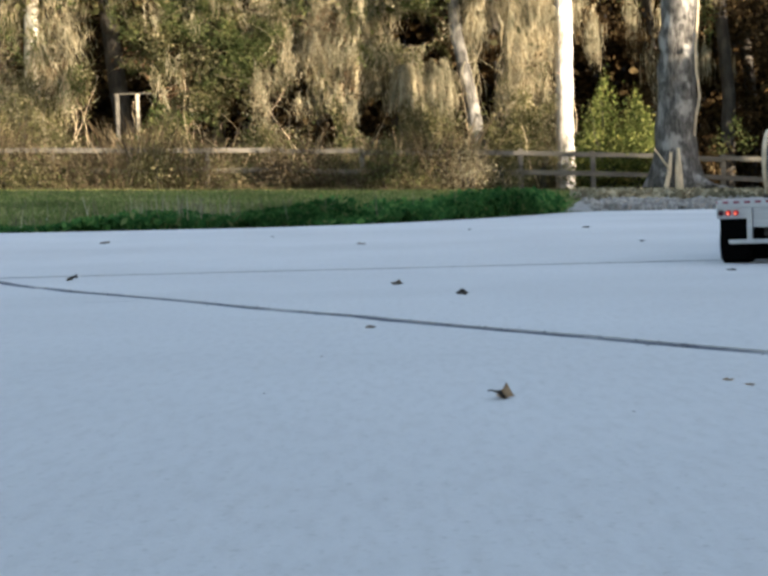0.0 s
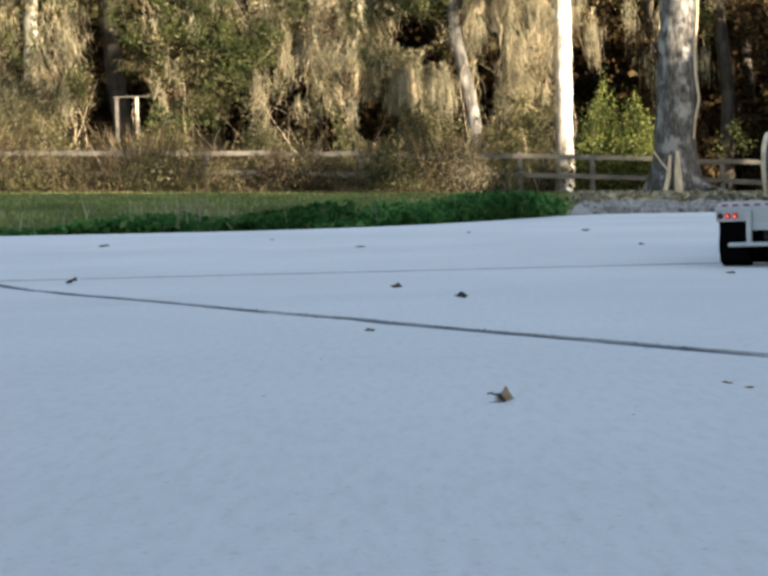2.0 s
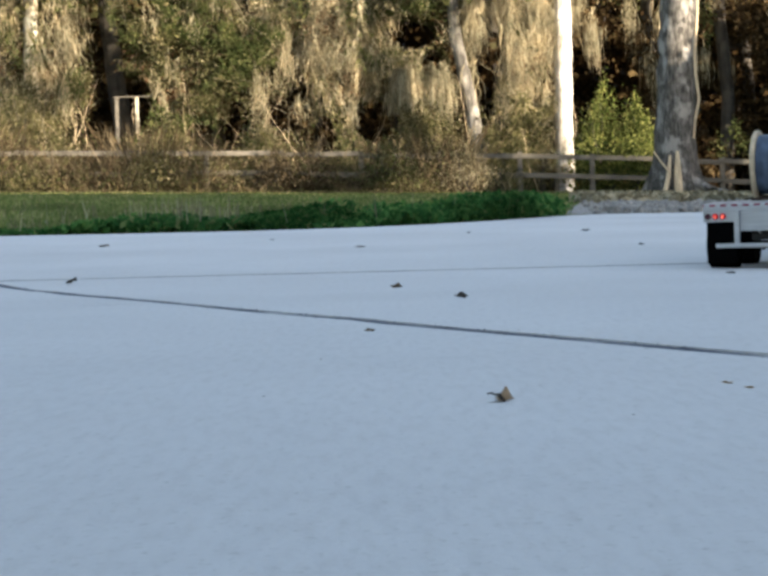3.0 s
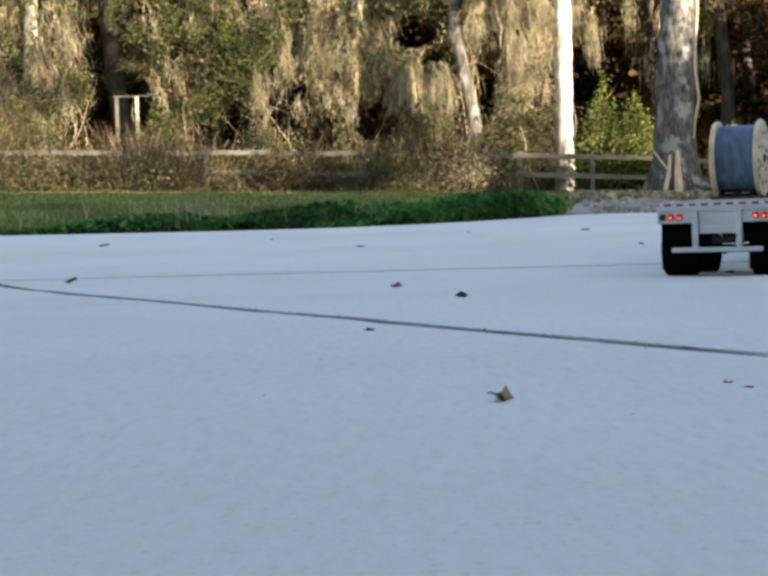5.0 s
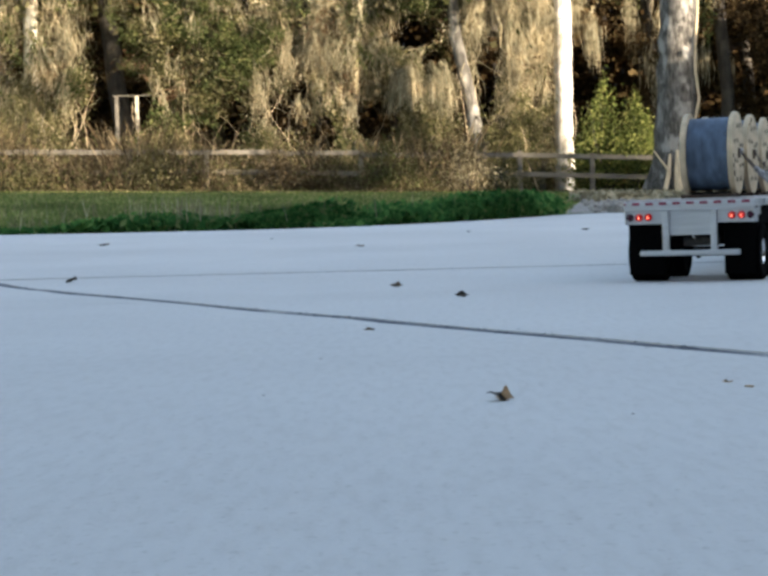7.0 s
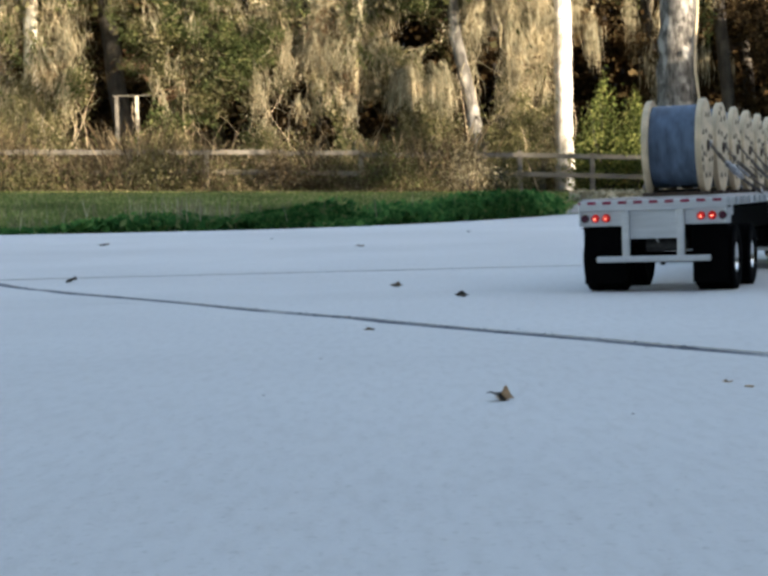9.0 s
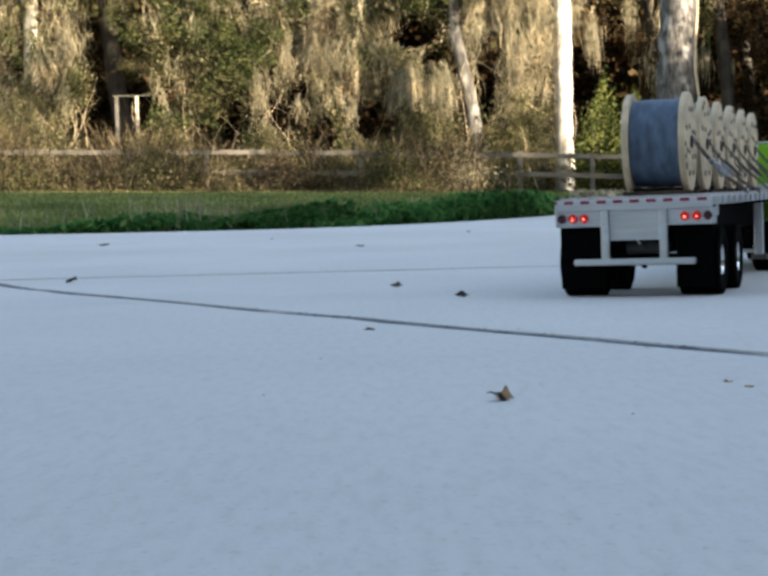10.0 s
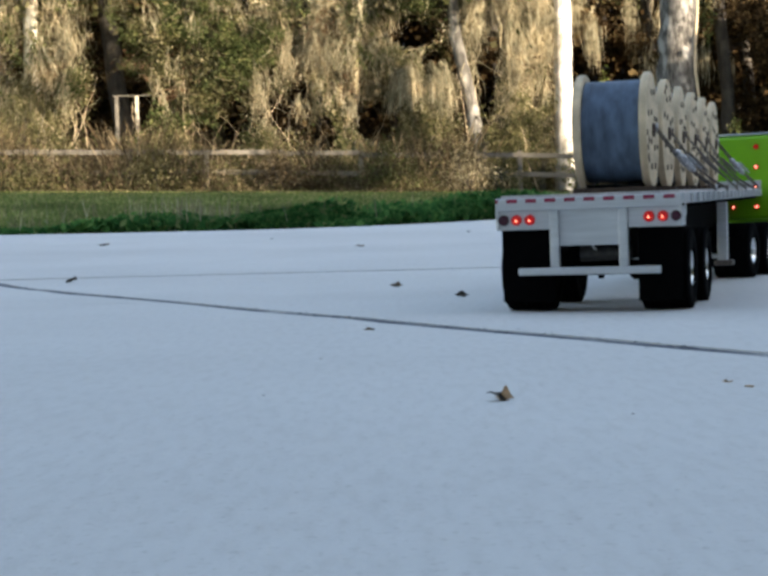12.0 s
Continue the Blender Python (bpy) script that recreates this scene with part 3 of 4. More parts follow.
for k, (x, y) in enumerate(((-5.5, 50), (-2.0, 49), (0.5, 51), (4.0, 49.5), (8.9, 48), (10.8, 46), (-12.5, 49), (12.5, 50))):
    build_tree("slender tree deep in the wood, its bark darkened for shade", [(x, y, 0), (x + 0.1, y, 3), (x - 0.15, y, 6), (x, y, 10)], [0.24, 0.2, 0.18, 0.13], M_BARK_SHADE, M_OLIVE, 20 + k, leaves=4200, crown_r=3.6)

# dark openings in the thicket: (x, height, radius across, radius up)
HOLES = ((2.86, 1.0, 0.2, 0.9), (2.66, 2.6, 0.2, 1.0), (2.4, 4.2, 0.21, 1.0), (2.25, 5.6, 0.21, 0.9), (-10.3, 4.8, 0.22, 1.0), (5.45, 2.5, 0.3, 3.2), (5.45, 5.2, 0.3, 2.0),
         (3.2, 3.7, 0.36, 1.5), (3.5, 4.8, 0.3, 0.9), (-0.05, 2.1, 0.62, 0.62), (-7.3, 2.6, 0.75, 1.0), (-8.1, 3.4, 0.42, 2.4), (7.0, 3.6, 1.3, 1.2), (6.4, 2.6, 0.4, 1.4),
         (9.3, 3.2, 0.7, 2.0), (10.6, 3.4, 0.8, 1.9), (-1.6, 1.7, 0.3, 0.6), (1.0, 4.7, 0.75, 0.5), (-10.9, 3.8, 0.25, 0.5), (-4.3, 2.1, 0.35, 0.7), (1.7, 3.8, 0.4, 0.5),
         (-2.35, 2.9, 0.3, 0.4), (-3.0, 2.4, 0.25, 0.5), (-5.2, 1.6, 0.5, 0.4), (4.6, 3.0, 0.2, 0.6))


def clear(x, up):
    keep = np.ones(len(x), bool)
    for hx, hu, rx, ru in HOLES:
        keep &= ((x - hx) / rx) ** 2 + ((up - hu) / ru) ** 2 > 1
    return keep


def lumps(rng, n, x0, x1, u0, u1, y0, y1, spread, per):
    """Points in n loose clumps: x, y, height."""
    cx, cu, cy = rng.uniform(x0, x1, n), rng.uniform(u0, u1, n), rng.uniform(y0, y1, n)
    k = rng.integers(0, n, n * per)
    r = rng.normal(size=(n * per, 3)) * spread
    return cx[k] + r[:, 0], cy[k] + r[:, 1], np.clip(cu[k] + r[:, 2], 0.02, 14)


def build_thicket():
    rng = np.random.default_rng(77)
    # leaves of the wood's edge
    for name, mat, n, span, per, size, label in (
            ("woodland_edge", M_OLIVE, 150, (-13, 5.0, 0.5, 7.5, 42.8, 46.5), 420, 0.05, "olive and tan leaves of the wood's sunlit edge"),
            ("woodland_pale", M_MOSS, 80, (-3.5, 5.0, 0.8, 7.0, 42.4, 45.0), 230, 0.04, "pale dead leaves caught in the thicket"),
            ("woodland_rust", M_RUST, 40, (-13, 5.0, 0.4, 5.0, 42.4, 45.0), 230, 0.05, "rust-brown dead leaves in the thicket"),
            ("woodland_greenery", M_GREEN, 70, (-13, 2.0, 0.6, 7.0, 42.2, 45), 380, 0.05, "green leaves among the thicket"),
            ("woodland_shade", M_BROWN_SHADE, 150, (-13, 14, 0.2, 9.0, 47, 52), 150, 0.17, "brown leaves deep in the wood, darkened for its shade"),
            ("woodland_right", M_BROWN_SHADE, 80, (5.2, 13, 0.3, 7.0, 44.5, 48), 190, 0.08, "red-brown leaves, their colour darkened for broken shade")):
        x, y, u = lumps(rng, n, *span, np.array([0.34, 0.3, 0.3]), per)
        keep = clear(x, u)
        if mat is M_BROWN_SHADE and name == "woodland_shade":
            keep = np.ones(len(x), bool)
        x, y, u = x[keep], y[keep], u[keep]
        tagged(quads(name, leaf_quads(on_ground(x, y, u), size, rng, 1.7, 0.35), mat), label, "foliage", kind="stuff")
    # leaves beyond the right edge of view, added to shade the right-hand wood
    x, y, u = lumps(rng, 120, 13.0, 24, 0.3, 7.0, 39, 47, np.array([0.7, 0.7, 0.6]), 150)
    x = np.maximum(x, 12.8)
    tagged(quads("unseen_shading_leaves", leaf_quads(on_ground(x, y, u), 0.24, rng, 1.6, 0.2), M_OLIVE), "assumed olive leaves further along the fence, out of view, added for shade", "foliage", kind="stuff")
    # the closed wall of far wood, high, with shade put into its colour
    x, y, u = rng.uniform(-26, 26, 46000), rng.uniform(52.5, 58, 46000), rng.uniform(0, 14, 46000)
    # curved dark sheet that imitates unlit depth and hides sky between leaves
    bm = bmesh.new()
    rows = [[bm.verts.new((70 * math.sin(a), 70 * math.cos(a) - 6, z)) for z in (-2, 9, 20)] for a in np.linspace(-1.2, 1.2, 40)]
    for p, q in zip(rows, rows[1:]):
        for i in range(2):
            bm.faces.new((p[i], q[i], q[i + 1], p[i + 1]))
    tagged(part("backdrop", bm, M_BARK_SHADE), "dark sheet standing in for the wood's shaded depth", "backdrop", kind="structure")
    tagged(quads("far_wood", leaf_quads(on_ground(x, y, u), 0.32, rng, 1.5), M_BROWN_SHADE), "dense wood far behind the fence, its leaves coloured shade-dark", "woodland", kind="stuff")
    # hanging curtains of moss and vines
    # (x, height of the tops, spread across, spread up, strands, length)
    curtains = ((-1.7, 5.4, 0.75, 0.5, 1700, 0.8), (-0.7, 4.9, 0.5, 0.5, 900, 0.7), (-2.6, 4.2, 0.4, 0.6, 450, 0.8), (-0.3, 5.7, 0.5, 0.4, 1100, 0.8), (-0.1, 4.6, 0.4, 0.4, 800, 0.7), (-0.8, 3.4, 0.5, 0.4, 700, 0.6), (-1.6, 4.4, 0.4, 0.5, 900, 0.8), (-1.2, 2.9, 0.4, 0.4, 600, 0.6), (-10.5, 2.9, 0.6, 0.4, 900, 0.8), (-1.3, 3.7, 0.6, 0.4, 900, 0.7), (1.75, 2.9, 0.3, 0.4, 700, 0.9),
                (2.95, 5.7, 0.22, 0.5, 900, 1.3), (3.75, 5.6, 0.3, 0.8, 1300, 1.4), (4.25, 4.4, 0.35, 0.9, 1600, 1.2), (4.7, 5.7, 0.3, 0.6, 900, 1.3), (4.0, 3.0, 0.5, 0.5, 1000, 0.9), (4.9, 3.0, 0.2, 0.7, 500, 0.9),
                (-9.1, 5.2, 0.5, 0.7, 550, 1.0), (-9.6, 3.9, 0.5, 0.6, 450, 0.8), (-10.8, 5.6, 0.3, 0.5, 300, 0.9), (-5.0, 5.5, 1.0, 0.6, 700, 0.6), (-3.4, 3.2, 0.4, 0.5, 500, 0.7), (-6.0, 3.2, 0.5, 0.5, 400, 0.6), (-11.0, 2.2, 0.6, 0.5, 700, 0.6))
    for cx, cu, rx, ru, n, long in curtains:
        n = int(n * 0.6)
        x, y, u = cx + rng.normal(scale=rx, size=n), 42.9 + rng.uniform(-0.6, 1.6, n), cu + rng.normal(scale=ru, size=n)
        tuft = rng.integers(0, 22, n)
        x = x * 0.12 + 0.88 * (cx + rng.normal(scale=rx * 1.25, size=22))[tuft] + rng.normal(scale=0.05, size=n)
        u = u * 0.2 + 0.8 * (cu + rng.normal(scale=ru * 1.3, size=22))[tuft] + rng.normal(scale=0.12, size=n)
        y = 0.2 * y + 0.8 * (42.9 + rng.uniform(-0.6, 1.8, 22))[tuft]
        keep = clear(x, u - 0.4) & (u > 0.8)
        tagged(quads("hanging_moss", strand_quads(on_ground(x[keep], y[keep], u[keep]), long, 0.0125, rng, 0.34, 5), M_MOSS), "pale tan moss hanging in curtains from the branches", "moss", kind="stuff")
    # broad leaf masses: (x, height, spread across, spread up, leaves, depth)
    for mat, say, spots in (
            (M_GREEN, "green canopy leaves of the wood's edge", ((-5.6, 5.2, 0.9, 0.6, 6000, 43.2), (-4.0, 4.6, 0.6, 0.5, 4500, 43.0), (-4.1, 3.6, 0.45, 0.35, 2600, 42.8), (-8.9, 3.0, 0.3, 0.25, 900, 43.0), (1.0, 4.9, 0.6, 0.5, 2600, 44.8), (1.2, 3.6, 0.3, 0.25, 700, 43.4),
                                                                (9.6, 4.6, 0.3, 0.5, 900, 44.0), (9.9, 2.4, 0.3, 0.5, 800, 43.6), (10.0, 2.0, 0.3, 0.4, 500, 41.5), (8.9, 3.9, 0.2, 0.4, 350, 41.8), (-6.9, 1.6, 0.25, 0.35, 900, 42.4), (-5.0, 1.9, 0.4, 0.4, 1300, 42.4))),
            (M_OLIVE, "olive leaves of the wood's edge", ((-6.4, 4.2, 0.6, 0.7, 3600, 43.3), (-3.4, 5.4, 0.5, 0.5, 2500, 43.3), (-5.4, 3.4, 0.6, 0.5, 3000, 43.1), (3.8, 1.9, 0.5, 0.6, 2600, 42.6), (4.5, 2.2, 0.35, 0.7, 1800, 42.6), (1.6, 1.6, 0.5, 0.5, 2200, 42.6), (9.5, 2.8, 0.3, 0.45, 500, 41.6), (10.3, 3.4, 0.3, 0.45, 450, 41.6), (8.9, 2.9, 0.15, 0.4, 350, 41.9)))):
        for cx, cu, rx, ru, n, deep in spots:
            k = rng.integers(0, 14, n)
            x = cx + rng.normal(scale=rx, size=14)[k] + rng.normal(scale=0.16, size=n)
            u = np.clip(cu + rng.normal(scale=ru, size=14)[k] + rng.normal(scale=0.13, size=n), 0.1, 9)
            keep = clear(x, u)
            x, u = x[keep], u[keep]
            tagged(quads("leaf_mass", leaf_quads(on_ground(x, deep + rng.normal(scale=0.25, size=len(x)), u), 0.048, rng, 1.8, 0.3), mat), say, "foliage", kind="stuff")
    # dim moss in the shaded trees
    n = 16
    cx, cu, cy = np.concatenate([rng.uniform(5.8, 6.5, 4), rng.uniform(7.9, 11, 12)]), np.concatenate([rng.uniform(4.8, 6.4, 4), rng.uniform(3.2, 6.8, 12)]), np.concatenate([rng.uniform(43.4, 44.5, 4), rng.uniform(44.8, 47, 12)])
    k = rng.integers(0, n, n * 60)
    x, y, u = cx[k] + rng.normal(scale=0.12, size=len(k)), cy[k] + rng.normal(scale=0.1, size=len(k)), cu[k] + rng.normal(scale=0.2, size=len(k))
    tagged(quads("hanging_moss", strand_quads(on_ground(x, y, u), 0.9, 0.0125, rng, 0.15, 5), M_MOSS), "pale moss hanging in the shaded trees", "moss", kind="stuff")
    # drooping dry fronds that arch over a dark hollow
    frond = []
    for cx, cu, n, reach in ((0.85, 3.0, 90, 0.75), (1.75, 3.1, 50, 0.8)):
        for _ in range(n):
            a, lift, r = rng.uniform(0, 2 * math.pi), rng.uniform(0.25, 0.6), reach * rng.uniform(0.6, 1.1)
            side = np.array([-math.sin(a), math.cos(a), 0]) * 0.009
            pts = [np.array([cx + math.cos(a) * r * q, 42.7 + math.sin(a) * r * q * 0.6, float(ground(cx, 42.7)) + cu + lift * math.sin(math.pi * q * 0.75) * 1.6 - 1.1 * q ** 3]) for q in np.linspace(0, 1, 7)]
            for p, q in zip(pts, pts[1:]):
                frond.append([p - side, p + side, q + side * 0.9, q - side * 0.9])
                for _ in range(7):
                    e = p + (q - p) * rng.uniform()
                    tip = e + np.array([rng.normal(0, 0.11), rng.normal(0, 0.06), -rng.uniform(0.05, 0.3)])
                    frond.append([e - side * 0.8, e + side * 0.8, tip + side * 0.3, tip - side * 0.3])
    tagged(quads("palm_fronds", np.array(frond), M_MOSS), "pale dry palm fronds drooping over a dark hollow", "palm", kind="stuff")
    # upright bare stems
    bm = bmesh.new()
    r2 = random.Random(9)
    for _ in range(85):
        x, y = r2.uniform(-12.5, 6), r2.uniform(41.5, 46)
        lp = limb_path(r2, (x, y, float(ground(x, y)) - 0.1), (r2.uniform(-0.25, 0.25), 0, 1), r2.uniform(1.0, 4.0), 8, 0.3)
        r = r2.uniform(0.006, 0.016)
        tube(bm, lp, [r * (1 - 0.09 * i) for i in range(len(lp))], 5)
    tagged(part("bare_stems", bm, M_WOODLIGHT), "thin pale bare stems and vines in the thicket", "stems", kind="stuff")
    for mat, count, thin in ((M_TWIG, 700, 0.009), (M_MOSS, 420, 0.0065)):
        bm = bmesh.new()
        for _ in range(count):
            x, y, u = r2.uniform(-12.8, 5.5), r2.uniform(41.8, 44.5), r2.uniform(0.6, 5.8)
            if not clear(np.array([x]), np.array([u]))[0]:
                continue
            lp = limb_path(r2, (x, y, float(ground(x, y)) + u), (r2.uniform(-1, 1), r2.uniform(-0.5, 0.5), r2.uniform(-0.9, 0.9)), r2.uniform(0.4, 1.5), 5, 0.3)
            r = thin * r2.uniform(0.5, 1.2)
            tube(bm, lp, [r * (1 - 0.15 * i) for i in range(len(lp))], 4)
        tagged(part("thicket_twigs", bm, mat), "crossing bare twigs in the thicket", "twigs", kind="stuff")
    # the brush along the fence
    n = 30000
    x = rng.uniform(-13, 3.4, n)
    low = np.array([noise.noise(Vector((a * 0.8, 7.7, 0.3))) for a in x])
    y = np.where(rng.uniform(0, 1, n) < np.where(low > -0.08, 0.72, 0.3), rng.uniform(38.8, 39.85, n), rng.uniform(40.15, 42.4, n))
    d = np.array([noise.noise(Vector((a * 0.7, b * 0.7, 3.1))) for a, b in zip(x, y)])
    top = np.clip(0.9 + 1.7 * d + 0.25 * smooth((-x - 1) / 6), 0.1, 1.7) * (0.35 + 0.65 * smooth((y - 38.4) / 1.2))
    u = rng.uniform(0, 1, n) * top
    tagged(quads("fence_brush", leaf_quads(on_ground(x, y, u), 0.03, rng, 3.4, 0.1), M_TWIG), "dry brown brush grown through the fence", "brush", kind="stuff")
    k = rng.integers(0, n, 5000)
    tagged(quads("fence_twigs", blade_quads(on_ground(x[k], y[k], np.zeros(5000)), top[k] + 0.15, 0.0055, rng, 0.25), M_TWIG), "thin dry twigs along the fence", "brush", kind="stuff")
    k = rng.integers(0, n, 16000)
    tagged(quads("fence_leaves", leaf_quads(on_ground(x[k], y[k], u[k] * 1.05), 0.034, rng, 1.8, 0.1), M_OLIVE), "olive leaves in the brush along the fence", "brush", kind="stuff")
    k = rng.integers(0, n, 9000)
    tagged(quads("fence_weeds", leaf_quads(on_ground(x[k], y[k], u[k] * 0.8), 0.042, rng, 1.8), M_GREEN), "green weeds at the foot of the fence", "weeds", kind="stuff")
    # dry grass and litter in front of the fence
    x, y = rng.uniform(-13, 13, 14000), 39.6 - 4.0 * rng.uniform(0, 1, 14000) ** 1.4
    tagged(quads("dry_grass", blade_quads(on_ground(x, y, np.full(14000, -0.03)), np.full(14000, 0.12), 0.012, rng, 0.5), M_OLIVE), "dry tan grass and litter before the fence", "grass", kind="stuff")
    y = rng.uniform(17, 39.5, 16000)
    x = rng.uniform(0.13, 0.3, 16000) * y
    tagged(quads("leaf_litter", leaf_quads(on_ground(x, y, rng.uniform(-0.01, 0.06, 16000)), 0.1, rng, 1.5), M_MOSS), "fallen tan leaves round the big tree", "leaf litter", kind="stuff")


def build_bush(label, x, y, r, h, mat, seed, n=5200, size=0.085):
    rng = np.random.default_rng(seed)
    rr = random.Random(seed)
    b = empty("bush", label, "bush", pose(x, y, float(ground(x, y))))
    ends = []
    for k in range(9):
        lp = limb_path(rr, (0, 0, -0.1), (rr.uniform(-0.3, 0.3), rr.uniform(-0.3, 0.3), 1), h * rr.uniform(0.6, 1.0), 5, 0.2)
        part("stem", tube(bmesh.new(), lp, [0.035 * (1 - 0.16 * i) for i in range(len(lp))], 5), M_BARK_SHADE, b)
        ends += [np.array(q) for q in lp[2:]]
    ends = np.array(ends)
    c = ends[rng.integers(0, len(ends), n)] + rng.normal(scale=1.0, size=(n, 3)) * np.array([r * 0.3, r * 0.3, h * 0.13])
    k = np.clip(1.25 - c[:, 2] / h, 0.15, 1)
    c[:, 0] *= k * 1.3
    c[:, 1] *= k * 1.3
    c[:, 2] = np.clip(c[:, 2], 0.05, None)
    quads("leaves", leaf_quads(c, size, rng, 1.6, 0.15), mat, b)
    return b


build_thicket()


def build_post_frame():
    f = empty("post_frame", "old pale timber frame standing in the thicket", "frame", pose(-7.34, 43.2, float(ground(-7.34, 43.2))))
    for x, mat in ((-0.32, M_FENCE), (0.27, M_BARK_TAN)):
        part("post", boxed(x - 0.05, x + 0.05, -0.05, 0.05, -0.1, 2.82, 0.01), mat, f)
    part("crossbar", boxed(-0.42, 0.7, -0.04, 0.04, 2.821, 2.855, 0.008), M_FENCE, f)


build_post_frame()
for k, (x, y, r, h, n) in enumerate(((6.45, 41.3, 0.7, 3.15, 5500), (7.1, 41.0, 1.15, 2.3, 9000), (5.95, 41.4, 0.8, 1.6, 4000))):
    build_bush("sunlit yellow-green bush behind the fence", x, y, r, h, M_BUSH, 31 + k, n, 0.05)
for k, (x, y, r, h) in enumerate(((-11.2, 42.2, 1.5, 2.6), (-9.2, 42.0, 1.2, 1.7), (-6.0, 42.2, 1.3, 1.9), (-3.4, 42.4, 1.2, 2.0), (1.2, 42.2, 1.3, 2.4), (3.8, 42.3, 0.8, 2.0))):
    build_bush("olive bush with dry leaves behind the fence", x, y, r, h, M_OLIVE, 40 + k, 9000, 0.04)

rb = random.Random(17)
for k in range(15):
    x = -12.4 + 1.05 * k + rb.uniform(-0.3, 0.3)
    mat, say = ((M_TWIG, "bare brown brush tangled in the fence"), (M_OLIVE, "olive brush tangled in the fence"), (M_GREEN, "green brush tangled in the fence"), (M_OLIVE, "olive brush tangled in the fence"), (M_TWIG, "bare brown brush tangled in the fence"))[k % 5]
    build_bush(say, x, rb.uniform(40.3, 40.9) if k % 3 else 39.3, rb.uniform(0.8, 1.5), rb.uniform(0.6, 1.45), mat, 300 + k, 3000, 0.036)
for k, (x, y, h) in enumerate(((0.9, 39.2, 1.0), (2.3, 39.0, 1.25), (3.2, 39.3, 0.9), (2.7, 41.0, 1.8), (4.5, 41.0, 1.6))):
    build_bush("pale dry brush in the sun by the fence", x, y, 1.1, h, M_MOSS if k == 1 else M_OLIVE, 350 + k, 3200, 0.026)
# unseen tree added in the sun's path to shade the big trunk's foot
build_bush("assumed leafy young tree out of view, added to shade the big trunk", 15.9, 28.2, 1.0, 6.0, M_OLIVE, 390, 3000, 0.24)
build_bush("olive bush hiding the foot of a pale trunk", -10.2, 42.7, 1.2, 3.3, M_OLIVE, 330, 9500, 0.04)


# ---- the lorry model ----
PITCH = Matrix.Rotation(radians(1.1), 4, "X")


def tilted(bm):
    """Deck parts ride nose-up a little."""
    bmesh.ops.transform(bm, matrix=PITCH, verts=bm.verts[:])
    return bm


WHEELS = []


def wheel(parent, x, y, r, width, dual_side):
    """A tyre with tread grooves, and its rim; dual_side: the way out (1 right, -1 left)."""
    w = width / 2
    prof = [(r * 0.48, -w), (r * 0.92, -w * 1.03), (r * 0.985, -w * 0.95), (r, -w * 0.84)]
    for g in (-0.3, 0.0, 0.3):
        prof += [(r, (g - 0.07) * width), (r * 0.985, (g - 0.05) * width), (r * 0.985, (g + 0.05) * width), (r, (g + 0.07) * width)]
    prof += [(r, w * 0.84), (r * 0.985, w * 0.95), (r * 0.92, w * 1.03), (r * 0.48, w)]
    wh = part("wheel", lathe(bmesh.new(), prof, 40), M_RUBBER, parent, "black rubber tyre", True)
    wh.matrix_basis = pose(x, y, r)
    WHEELS.append((wh, x, y, r))
    o = dual_side
    rim = [(r * 0.49, 0), (r * 0.49, o * w * 0.85), (r * 0.465, o * w * 0.85), (r * 0.43, o * w * 0.3), (r * 0.2, o * w * 0.25), (r * 0.17, o * w * 0.75), (r * 0.02, o * w * 0.8), (r * 0.02, 0)]
    if abs(x) > 0.07:
        part("rim", lathe(bmesh.new(), rim, 32), M_CHROME, wh, "polished metal rim", True)
    part("brake_drum", disc(bmesh.new(), (-o * w * 0.7, 0, 0), (1, 0, 0), r * 0.6, w * 0.7, 24), M_RUBBER, wh)
    return wh


R = 0.0405


